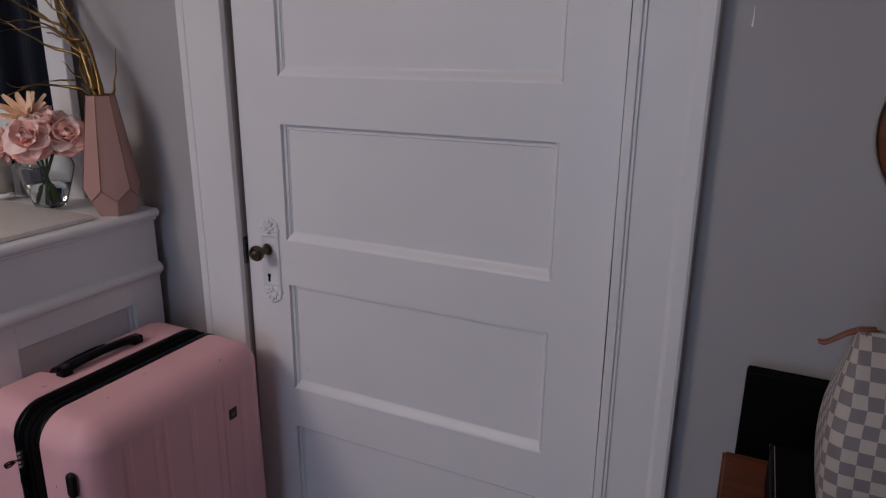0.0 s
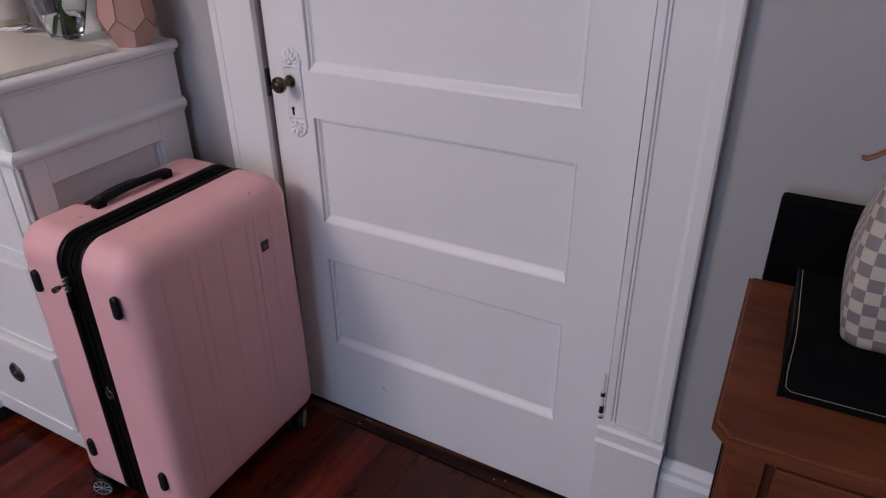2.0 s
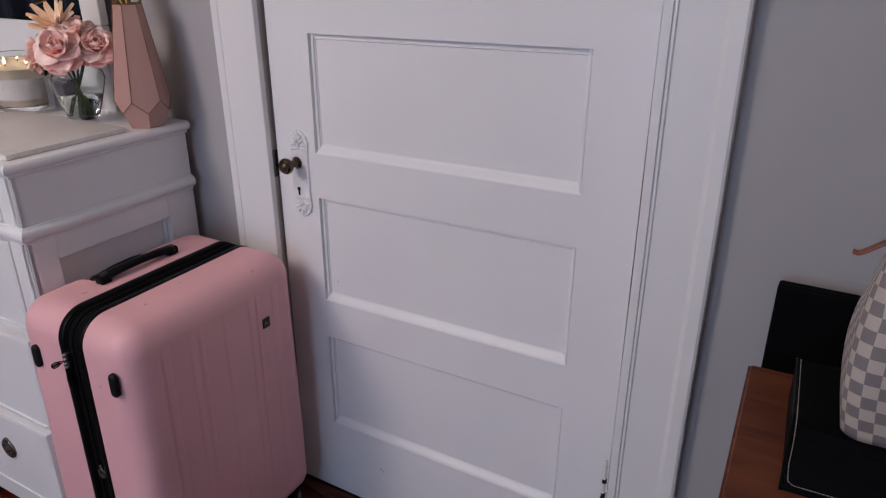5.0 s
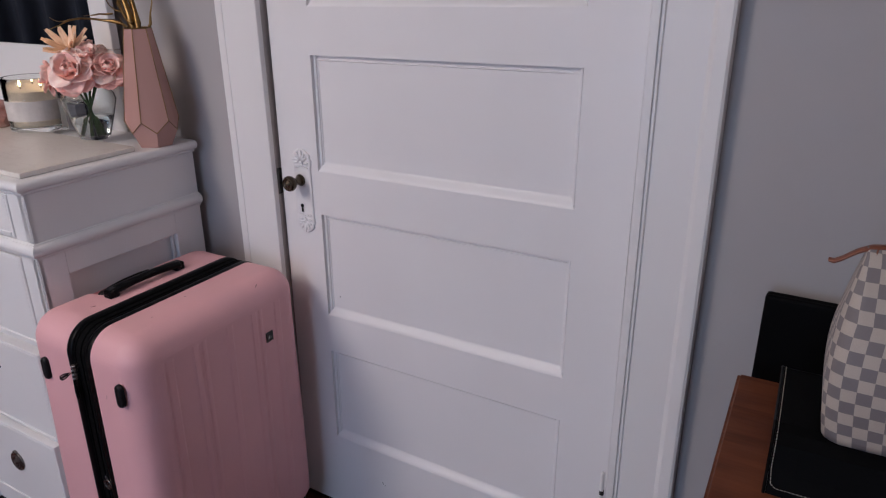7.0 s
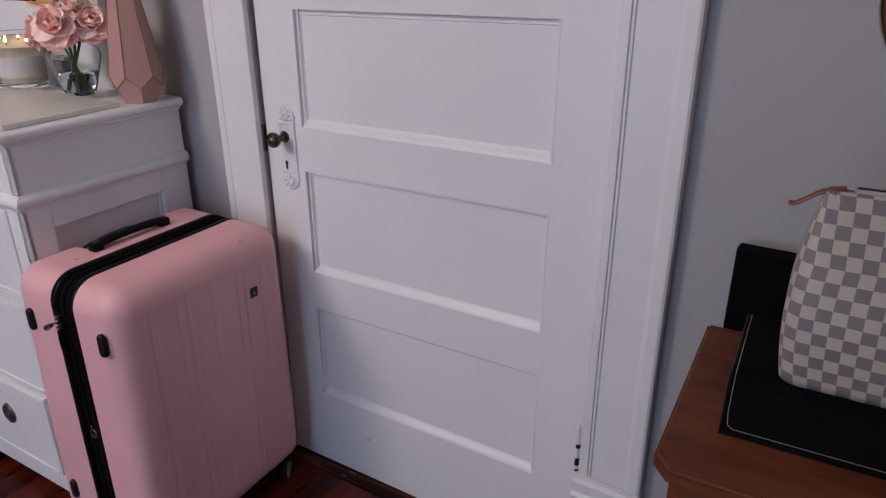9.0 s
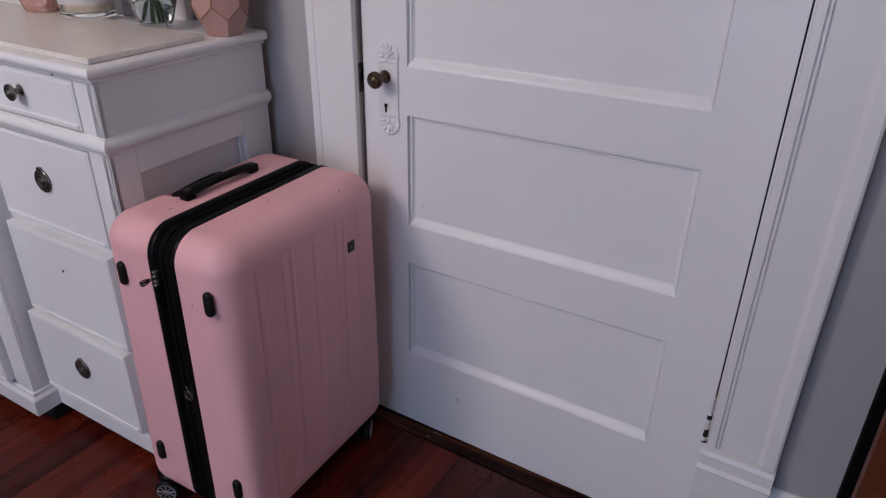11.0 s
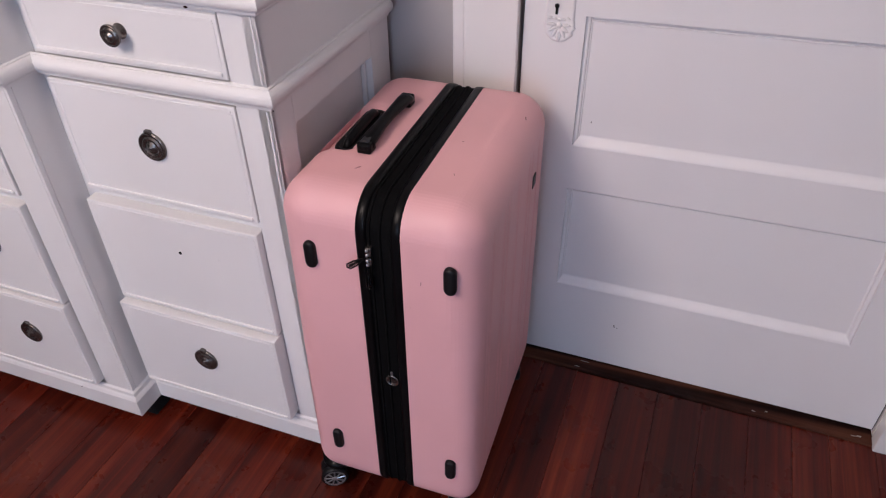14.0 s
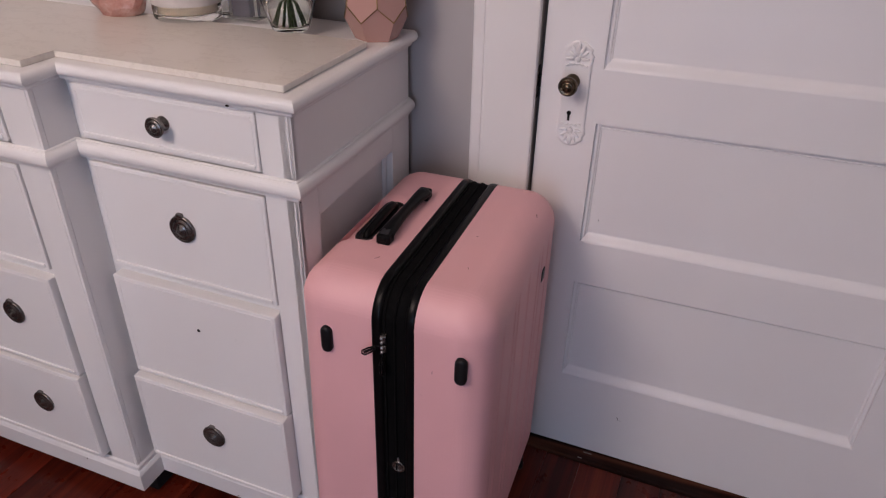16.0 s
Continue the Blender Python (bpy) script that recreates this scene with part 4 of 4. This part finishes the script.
bm = outline(bmesh.new(), chamfered(0, TW, -TD, 0, 0.0235), TT - 0.022, TT)
bmesh.ops.bevel(bm, geom=[e for e in bm.edges if abs(e.verts[0].co.z - e.verts[1].co.z) < 1e-5], offset=0.005, segments=3, affect="EDGES")
part("tabletop", bm, M_OAK, tb)
part("moulding", outline(bmesh.new(), chamfered(0.016, TW - 0.016, -TD + 0.012, -0.012, 0.024), TT - 0.032, TT - 0.0222), M_OAK, tb)
part("apron", boxes((0.062, TW - 0.062, -TD + 0.030, -TD + 0.048, TT - 0.190, TT - 0.0322)), M_OAK, tb)
part("apron", boxes((0.030, 0.046, -TD + 0.062, -0.062, TT - 0.190, TT - 0.0322)), M_OAK, tb)
part("apron", boxes((TW - 0.046, TW - 0.030, -TD + 0.062, -0.062, TT - 0.190, TT - 0.0322)), M_OAK, tb)
part("back_rail", boxes((0.062, TW - 0.062, -0.034, -0.018, TT - 0.190, TT - 0.0322)), M_OAK, tb)
dw = part("drawer", boxes((0.074, TW - 0.074, -TD + 0.022, -TD + 0.0296, TT - 0.180, TT - 0.046), bevel=0.002), M_OAK, tb)
part("knob", lathe([(0, 0), (0.007, 0), (0.006, 0.01), (0.014, 0.018), (0.012, 0.024), (0, 0.026)], 20, pose(TW / 2, -TD + 0.022, TT - 0.113, 90)), M_BRONZE, dw, smooth=True)
for x, y, sx, sy in ((0.020, -TD + 0.016, 1, 1), (TW - 0.020, -TD + 0.016, -1, 1), (0.020, -0.016, 1, -1), (TW - 0.020, -0.016, -1, -1)):
    pts = [(x, y + sy * 0.042), (x, y + sy * 0.014), (x + sx * 0.012, y), (x + sx * 0.042, y), (x + sx * 0.042, y + sy * 0.042)]
    bm = bmesh.new()
    outline(bm, pts, 0.0, TT - 0.0322)
    part("leg", bm, M_OAK, tb)

pn = empty("folding_screen", pose(1.064, -0.036, 0, 0, 0, 0.6), "black leather folded board standing behind the side table", "board")
part("leaf", boxes((0.0, 0.42, -0.0148, 0.0, 0.0, 0.882), bevel=0.005), M_LEATHER, pn)
part("leaf", boxes((0.0, 0.42, -0.030, -0.0152, 0.0, 0.884), bevel=0.005), M_LEATHER, pn)

BOX = pose(1.1115, -0.1865, 0.772, 0, 0, 3.4) @ Matrix.Diagonal((1, 1.03, 0.84, 1))
lb = empty("leather_case", BOX, "flat black leather case with pale stitching on the side table", "case")
bm = bmesh.new()
sec = [(0.0, 0.0), (0.0, 0.074), (-0.012, 0.080), (-0.150, 0.082), (-0.164, 0.078), (-0.177, 0.066), (-0.187, 0.030), (-0.197, 0.006), (-0.199, 0.0)]
rows = [[bm.verts.new((x, y * (1 if 0 < k < 3 else 0.994), z * s)) for y, z in sec] for k, (x, s) in enumerate(((0.0, 0.97), (0.004, 1.0), (0.386, 1.0), (0.39, 0.97)))]
for a, b in zip(rows, rows[1:]):
    for j in range(len(sec)):
        bm.faces.new((a[j], a[(j + 1) % len(sec)], b[(j + 1) % len(sec)], b[j]))
bm.faces.new(rows[0])
bm.faces.new(rows[-1][::-1])
part("body", bm, M_LEATHER, lb)
bm = bmesh.new()


def stitches(p0, p1, n, bm):
    p0, p1 = Vector(p0), Vector(p1)
    for i in range(n):
        a, b = p0.lerp(p1, (i + 0.15) / n), p0.lerp(p1, (i + 0.85) / n)
        tube([a, b], 0.00055, 5, bm)


line = [(0.004, -0.004, 0.0775), (0.004, -0.012, 0.0805), (0.004, -0.150, 0.0825), (0.004, -0.164, 0.0785), (0.004, -0.178, 0.0665), (0.004, -0.1875, 0.0325), (0.006, -0.1945, 0.0135), (0.012, -0.1965, 0.0095), (0.386, -0.1965, 0.0095)]
for p0, p1 in zip(line, line[1:]):
    stitches(p0, p1, max(2, int((Vector(p1) - Vector(p0)).length / 0.0042)), bm)
part("stitching", bm, M_THREAD, lb, "pale stitching along the edge")
part("piping", tube([(0.0, y, z) for y, z in sec[1:]], 0.0022, 6), M_BLACK, lb)

BAG = pose(1.172, -0.300, 0.8415, 0, 0, 3.0)
bg = empty("checked_bag", BAG, "cream and grey checked canvas bag with a tan leather tab", "bag")
BW, BH = 0.30, 0.222


def bag_mesh():
    """Boxy pouch: a flat base that draws in to the zip at the top, a little slumped."""
    bm = bmesh.new()
    uvl = bm.loops.layers.uv.new("UVMap")
    nz, sq = 26, 0.0153
    rows = []
    for i in range(nz + 1):
        k = i / nz
        z = BH * k
        half = 0.060 * (1 - 0.90 * k ** 2.6) * (0.93 + 0.12 * math.sin(math.pi * min(1, k * 1.4)))
        x0 = -0.014 * math.sin(math.pi * min(1, k * 0.9 + 0.12)) + 0.003 * k ** 4
        x1 = BW - x0
        r = min(half * 0.55, 0.022)
        pts = []
        for cx, cy, a in ((x1 - r, half - r, 0), (x0 + r, half - r, 90), (x0 + r, -half + r, 180), (x1 - r, -half + r, 270)):
            for q in range(6):
                ang = radians(a + 18 * q)
                pts.append((cx + r * math.cos(ang), cy + r * math.sin(ang)))
        dense = []
        for a, b in zip(pts, pts[1:] + pts[:1]):
            n = {5: 10, 11: 5, 17: 10, 23: 5}.get(pts.index(a), 1)
            dense += [(a[0] + (b[0] - a[0]) * s / n, a[1] + (b[1] - a[1]) * s / n) for s in range(n)]
        ring = []
        for q, (x, y) in enumerate(dense):
            wob = 0.0022 * math.sin(x * 31 + z * 23) * math.sin(math.pi * k)
            ring.append((x, y + wob, z))
        rows.append(ring)
    nq = len(rows[0])
    ref = rows[6]
    start = min(range(nq), key=lambda q: (ref[q][0] + ref[q][1] * 0.9))
    us = {}
    u = 0.0
    for s in range(nq + 1):
        q = (start + s) % nq
        us[s] = u
        a, b = Vector(ref[q]), Vector(ref[(q + 1) % nq])
        u += (b - a).length / sq
    vs = [[bm.verts.new(p) for p in ring] for ring in rows]
    for i in range(nz):
        for s in range(nq):
            q, q2 = (start + s) % nq, (start + s + 1) % nq
            f = bm.faces.new((vs[i][q], vs[i][q2], vs[i + 1][q2], vs[i + 1][q]))
            for l, (uu, vv) in zip(f.loops, ((us[s], i), (us[s + 1], i), (us[s + 1], i + 1), (us[s], i + 1))):
                l[uvl].uv = (uu + 0.001, vv * BH / nz / sq * 1.05 + 0.001)
    bm.faces.new(vs[0][::-1])
    bm.faces.new(vs[-1])
    return bm


part("body", bag_mesh(), M_CHECK, bg, smooth=True)
part("zip", boxes((0.030, BW - 0.030, -0.005, 0.005, BH - 0.001, BH + 0.004), bevel=0.0015), M_THREAD, bg, "pale zip tape")
part("zip_teeth", boxes((0.032, BW - 0.032, -0.002, 0.002, BH + 0.003, BH + 0.0055), bevel=0.0005), M_IRON, bg)
bm = bmesh.new()
rows = []
for i, (x, z, w) in enumerate(((0.022, 0.2225, 0.005), (0.007, 0.220, 0.006), (-0.006, 0.213, 0.0065), (-0.018, 0.203, 0.006), (-0.026, 0.198, 0.0055), (-0.032, 0.199, 0.004))):
    rows.append([bm.verts.new((x, s * w, z + t)) for s, t in ((-1, 0), (1, 0), (1, 0.0035), (-1, 0.0035))])
for a, b in zip(rows, rows[1:]):
    for j in range(4):
        bm.faces.new((a[j], a[(j + 1) % 4], b[(j + 1) % 4], b[j]))
bm.faces.new(rows[0][::-1])
bm.faces.new(rows[-1])
bmesh.ops.bevel(bm, geom=list(bm.edges), offset=0.0008, segments=1, affect="EDGES")
part("tab", bm, M_STRAP, bg, "tan leather zip tab", True)
part("seam", tube([(0.010 - 0.014 * math.sin(math.pi * min(1, k * 0.9 + 0.12)) + 0.003 * k ** 4, -0.060 * (1 - 0.90 * k ** 2.6) * (0.93 + 0.12 * math.sin(math.pi * min(1, k * 1.4))) * 0.86, BH * k) for k in [0.55 + 0.45 * q / 8 for q in range(9)]], 0.0014, 6), M_STRAP, bg, "tan seam piping")

# chipped paint on the wall
sc = tagged(link_mesh("paint_chip", tube([(1.0055, WY, 1.414), (1.0062, WY - 0.0002, 1.400), (1.0058, WY, 1.386)], [0.0006, 0.0013, 0.0022], 6), M_TRIM), "small white chip in the grey wall paint", "paint chip", kind="structure")

# round plaque on the wall
rd = empty("round_wall_plaque", pose(1.314, WY, 1.256, 90), "round brown wooden plaque with a pale rim hung on the wall", "wall plaque")
part("disc", lathe([(0, 0.004), (0, 0.014), (0.112, 0.012), (0.124, 0.008), (0.1345, 0.004), (0.1345, 0.002), (0, 0.002)], 64), M_OAK, rd)
part("rim", lathe([(0.1345, 0.0), (0.1345, 0.010), (0.1362, 0.012), (0.138, 0.010), (0.138, 0.0), (0.1345, 0.0)], 64), M_THREAD, rd, "pale thin rim")

# ---- things on the dresser ----
# tall faceted vase
VX, VY = -0.281, -0.117
va = empty("faceted_vase", pose(VX, VY, 0.9812, 0, 0, 30), "tall dusty-pink faceted vase with gold lines, standing on the dresser", "vase")
S = 6


def ring_at(r, z, turn):
    return [Vector((r * math.cos(2 * math.pi * (i + turn) / S), r * math.sin(2 * math.pi * (i + turn) / S), z)) for i in range(S)]


base_r, low_r, mid_r, top_r = ring_at(0.039, 0.0, 0), ring_at(0.0565, 0.036, 0), ring_at(0.0595, 0.062, 0.5), ring_at(0.029, 0.264, 0.5)
bm = bmesh.new()
vb, vl, vm, vt = ([bm.verts.new(p) for p in ring] for ring in (base_r, low_r, mid_r, top_r))
vi = [bm.verts.new(p * 0.86 + Vector((0, 0, 0.262 * 0.14))) for p in top_r]
vd = [bm.verts.new(Vector((p.x * 0.8, p.y * 0.8, 0.20))) for p in top_r]
for i in range(S):
    j = (i + 1) % S
    bm.faces.new((vb[i], vb[j], vl[j], vm[i], vl[i]))
    bm.faces.new((vm[i], vl[j], vm[j], vt[j], vt[i]))
    bm.faces.new((vt[i], vt[j], vi[j], vi[i]))
    bm.faces.new((vi[i], vi[j], vd[j], vd[i]))
bm.faces.new(vb[::-1])
bm.faces.new(vd)
part("body", bm, M_VASE, va)
for i in range(S):
    j = (i + 1) % S
    g = part("gold_line", tube([low_r[i] * 1.004, mid_r[i] * 1.004, low_r[j] * 1.004], 0.0011, 6), M_GOLD, va, "thin gold line")
    part("gold_line", tube([mid_r[i] * 1.002, top_r[i] * 1.002], 0.0010, 6), M_GOLD, va)
part("gold_rim", tube([p + Vector((0, 0, 0.0005)) for p in top_r], 0.0016, 6, closed=True), M_GOLD, va)

# gilded branches standing in the vase
br = empty("gold_branches", pose(VX, VY, 1.19), "gilded twisted twigs standing in the faceted vase", "dried branches")
rng = random.Random(11)


def twig(p, d, length, r, level, sprouts=True):
    pts, radii = [Vector(p)], [r]
    d = Vector(d).normalized()
    n = max(4, int(length / 0.022))
    for i in range(n):
        d = (d + Vector((rng.uniform(-1, 1), rng.uniform(-0.7, 0.7), rng.uniform(-0.8, 0.8))) * (0.22 if level == 0 else 0.46)).normalized()
        q = pts[-1] + d * length / n
        q.y = min(q.y, 0.075)
        pts.append(q)
        radii.append(r * (1 - 0.8 * (i + 1) / n) * (1.5 if i % 4 == 2 else 1.0))
    part("branch" if level == 0 else "twig", tube(pts, radii, 7), M_GOLD, br, smooth=True)
    if level < 2 and sprouts:
        for i in range(2, n, 4 if level == 0 else 5):
            s = rng.choice((-1, 1))
            twig(pts[i], d * 0.35 + Vector((-0.75 if rng.random() < 0.65 else 0.5 * s, rng.uniform(-0.4, 0.2), rng.uniform(0.1, 0.7))), length * rng.uniform(0.25, 0.42), radii[i] * 0.55, level + 1)


twig((-0.004, 0.0, 0.0), (-0.20, 0.04, 1.0), 0.62, 0.0085, 0)
twig((0.004, -0.006, 0.0), (-0.10, 0.05, 1.0), 0.48, 0.0055, 0)
twig((0.010, 0.004, 0.0), (0.12, 0.02, 1.0), 0.16, 0.0035, 1, False)
twig((-0.008, -0.004, 0.066), (-0.95, -0.1, 0.16), 0.30, 0.0046, 1)
twig((-0.070, -0.008, 0.085), (-0.90, 0.0, -0.35), 0.11, 0.0026, 2)
twig((-0.030, 0.0, 0.170), (-0.95, -0.1, 0.22), 0.26, 0.0036, 1)

# glass vase with flowers
GX, GY = -0.428, -0.172
gv = empty("glass_vase", pose(GX, GY, TZ), "clear glass bud vase with water on the marble slab", "vase")
part("body", lathe([(0, 0), (0.031, 0), (0.034, 0.003), (0.037, 0.012), (0.052, 0.060), (0.060, 0.090), (0.056, 0.106), (0.042, 0.120), (0.044, 0.128), (0.0425, 0.1285), (0.0402, 0.120), (0.0540, 0.105), (0.0578, 0.090), (0.0498, 0.060), (0.0345, 0.014), (0.031, 0.008), (0, 0.007)], 44), M_GLASS, gv, smooth=True)
part("water", lathe([(0, 0.0072), (0.0308, 0.0082), (0.0342, 0.0142), (0.0466, 0.052), (0, 0.052)], 40), glassy("water", (0.96, 0.98, 0.97), 0, 1.33), gv, smooth=True)


def petal(bm, m, length, width, cup, curl, nu=6, nv=5):
    grid = []
    for i in range(nu + 1):
        u = i / nu
        w = width * math.sin(math.pi * min(0.93, 0.18 + 0.72 * u)) ** 0.7
        row = []
        for j in range(nv + 1):
            v = j / nv * 2 - 1
            row.append(bm.verts.new(m @ Vector((v * w, length * u, cup * v * v + curl * u * u + 0.0012 * math.sin(7 * v + 9 * u)))))
        grid.append(row)
    for a, b in zip(grid, grid[1:]):
        for j in range(nv):
            bm.faces.new((a[j], a[j + 1], b[j + 1], b[j]))


def rose(size, seed):
    r = random.Random(seed)
    bm = bmesh.new()
    for layer, (n, tilt, ln) in enumerate(((4, 80, 0.42), (5, 62, 0.62), (6, 40, 0.85), (7, 18, 1.0), (7, -2, 1.05))):
        for k in range(n):
            a = 360 * k / n + layer * 31 + r.uniform(-9, 9)
            m = pose(0, 0, 0.10 * size * (1 - layer * 0.2), 0, 0, a) @ pose(0, 0.06 * size, 0, tilt + r.uniform(-9, 9), r.uniform(-12, 12), 0)
            petal(bm, m, size * ln * 0.95, size * (0.34 + 0.10 * layer) * 0.85, size * 0.12, size * (-0.22 if layer > 2 else 0.10))
    return bm


def daisy(size, seed):
    r = random.Random(seed)
    bm = bmesh.new()
    for layer in range(2):
        for k in range(9):
            m = pose(0, 0, 0, 0, 0, 40 * k + 20 * layer + r.uniform(-6, 6)) @ pose(0, 0.05 * size, 0, 22 + 22 * layer + r.uniform(-10, 14), 0, 0)
            petal(bm, m, size * r.uniform(0.85, 1.1), size * 0.13, size * 0.05, size * 0.05, 5, 3)
    return bm


fl = empty("flower_bouquet", pose(GX, GY, TZ), "pink artificial roses with a peach daisy in the glass vase", "flowers")
HEADS = [("rose", (0.022, -0.040, 0.160), 0.052, (62, 0, 34)), ("rose", (-0.058, -0.034, 0.146), 0.044, (66, 0, -28)), ("rose", (0.062, 0.022, 0.160), 0.046, (52, 0, 62)),
         ("rose", (-0.012, 0.026, 0.186), 0.044, (22, 0, -20)), ("daisy", (-0.022, -0.006, 0.202), 0.060, (46, 0, 24)), ("rose", (0.030, 0.000, 0.184), 0.040, (30, 0, 40)), ("rose", (-0.042, 0.050, 0.160), 0.042, (-40, 0, 20))]
for q, (kind, at, size, rot) in enumerate(HEADS):
    head = part(kind, rose(size, q) if kind == "rose" else daisy(size, q), M_ROSE if kind == "rose" else M_DAISY, fl, "pink silk rose head" if kind == "rose" else "peach silk daisy head", True)
    head.matrix_basis = pose(*at, *rot)
    th = head.modifiers.new("thick", "SOLIDIFY")
    th.thickness = 0.0006
    foot = (-at[0] * 0.36, -at[1] * 0.3, 0.010)
    part("stem", tube([foot, (0.0 + at[0] * 0.05, at[1] * 0.05, 0.075), (at[0] * 0.42, at[1] * 0.42, 0.125), (at[0] * 0.92, at[1] * 0.9, at[2] - 0.010)], [0.0021, 0.0023, 0.0022, 0.0025], 7), M_STEM, fl, "green stem", True)
for k in range(3):
    a = k * 2.1
    part("stem", tube([(0.024 * math.cos(a), 0.024 * math.sin(a), 0.010), (-0.004 * math.cos(a), -0.004 * math.sin(a), 0.085), (-0.03 * math.cos(a), -0.03 * math.sin(a), 0.15)], 0.002, 7), M_STEM, fl, "green stem", True)

# three-wick candle in a glass jar
cd = empty("jar_candle", pose(-0.655, -0.176, TZ), "lit three-wick candle in a wide glass jar", "candle")
part("jar", lathe([(0, 0), (0.060, 0), (0.064, 0.003), (0.065, 0.010), (0.065, 0.130), (0.0635, 0.132), (0.062, 0.130), (0.062, 0.016), (0.059, 0.013), (0, 0.013)], 48), M_GLASS, cd, smooth=True)
wax = part("wax", lathe([(0, 0.0135), (0.0585, 0.0135), (0.0615, 0.0165), (0.0615, 0.100), (0.059, 0.097), (0, 0.096)], 48), M_WAX, cd, smooth=True)
part("label", lathe([(0.0653, 0.030), (0.0655, 0.030), (0.0655, 0.078), (0.0653, 0.078)], 48), M_LABEL, cd, "plain pale paper label")
for k in range(3):
    a = 2 * math.pi * k / 3 + 0.4
    x, y = 0.027 * math.cos(a), 0.027 * math.sin(a)
    w = part("wick", tube([(x, y, 0.095), (x + 0.001, y, 0.106)], 0.0011, 6), M_HOLE, cd)
    part("flame", lathe([(0, 0.101), (0.0026, 0.104), (0.0032, 0.108), (0.0018, 0.113), (0, 0.118)], 12, pose(x, y, 0)), M_FLAME, w, smooth=True)

# rose crystal
bm = bmesh.new()
bmesh.ops.create_icosphere(bm, subdivisions=3, radius=1.0)
for v in bm.verts:
    p = v.co.copy()
    k = 1 + 0.22 * noise.noise(p * 1.3 + Vector((3, 1, 2))) + 0.10 * noise.noise(p * 3.1)
    v.co = Vector((p.x * 0.056 * k, p.y * 0.046 * k, max(-0.034, p.z * 0.046 * k) + 0.034))
bmesh.ops.triangulate(bm, faces=bm.faces)
cr = link_mesh("rose_crystal", bm, M_CRYSTAL)
cr.matrix_world = pose(-0.785, -0.218, TZ)
tagged(cr, "rough pink rose crystal on the marble slab", "crystal")

# small smoked acrylic box between candle and vase
gb = empty("acrylic_box", pose(-0.556, -0.134, TZ, 0, 0, 4), "small clear acrylic box with a smoky grey block inside", "box")
part("case", boxes((-0.040, 0.040, -0.018, 0.018, 0.0, 0.075), bevel=0.002), M_GLASS, gb)
part("block", boxes((-0.020, 0.020, -0.011, 0.011, 0.004, 0.066), bevel=0.002), M_GREYBOX, gb)

# framed mirror standing at the back of the dresser, flat to the wall
mi = empty("dresser_mirror", pose(-0.462, -0.064, 0.9812, 0, 0, 0.4), "white framed mirror standing upright at the back of the dresser", "mirror")
MW, MH = 1.00, 0.86
part("frame_rail", boxes((-MW, 0, 0.0, 0.022, 0.0, 0.205), bevel=0.003), M_DRESSER, mi)
part("frame_rail", boxes((-MW, 0, 0.0, 0.022, MH - 0.070, MH), bevel=0.003), M_DRESSER, mi)
part("frame_stile", boxes((-0.070, 0, 0.0, 0.022, 0.2052, MH - 0.0702), bevel=0.003), M_DRESSER, mi)
part("frame_stile", boxes((-MW, -MW + 0.070, 0.0, 0.022, 0.2052, MH - 0.0702), bevel=0.003), M_DRESSER, mi)
part("mirror_glass", boxes((-MW + 0.062, -0.062, 0.008, 0.012, 0.197, MH - 0.062)), M_MIRROR, mi)
part("back_board", boxes((-MW + 0.02, -0.02, 0.0125, 0.020, 0.03, MH - 0.03)), M_THRESH, mi)

# ---- threshold and floor boards ----
bm = bmesh.new()
box(bm, -0.012, 0.8315, -0.036, 0.11, -0.011, 0.0065, 0.003)
tagged(link_mesh("threshold", bm, M_THRESH), "worn dark brown wooden threshold under the door", "threshold", kind="structure")
for q in (1, 3, 7, 8, 11, 12, 13, 14):
    r = random.Random(q)
    x, y, w = 0.55 + 0.27 * r.random() if q < 6 else (0.16 + 0.1 * r.random() if q < 10 else 0.785 + 0.035 * r.random()), -0.006 - 0.026 * r.random(), 0.003 + 0.006 * r.random()
    fk = link_mesh("paint_fleck", boxes((x, x + w * (3 if 5 < q < 10 else 1), y, y + 0.0016, 0.0060, 0.0072), bevel=0.0004), M_THREAD)
    tagged(fk, "dried fleck of white paint on the threshold", "paint fleck", "paint flecks", kind="structure")
fl_base = tagged(link_mesh("floor", boxes((XL, XR, YB, WY, -0.08, -0.012)), M_SUB), "varnished red-brown narrow floorboards", "floor", kind="structure")
rng = random.Random(5)
cache = {}
x = XL
while x < XR - 0.02:
    w = rng.choice((0.074, 0.083, 0.090, 0.100))
    w = min(w, XR - x)
    cut = rng.uniform(-2.6, -1.3)
    for y0, y1 in ((YB, cut), (cut, WY if not -0.02 < x < 0.80 else -0.037)):
        ln = round(y1 - y0, 2)
        key = (round(w, 3), ln)
        if key not in cache:
            me = bpy.data.meshes.new("floor_board")
            b2 = boxes((-w / 2 + 0.0003, w / 2 - 0.0003, -ln / 2 + 0.0005, ln / 2 - 0.0005, -0.0118, 0.0))
            top_edges = [e for e in b2.edges if all(v.co.z > -1e-6 for v in e.verts)]
            bmesh.ops.bevel(b2, geom=top_edges, offset=0.0004, segments=1, affect="EDGES")
            b2.to_mesh(me)
            b2.free()
            me.materials.append(M_FLOOR)
            cache[key] = me
        ob = new("floor_board", cache[key])
        ob.parent = fl_base
        ob.location = (x + w / 2, (y0 + y1) / 2, rng.uniform(-0.0006, 0.0))
    x += w
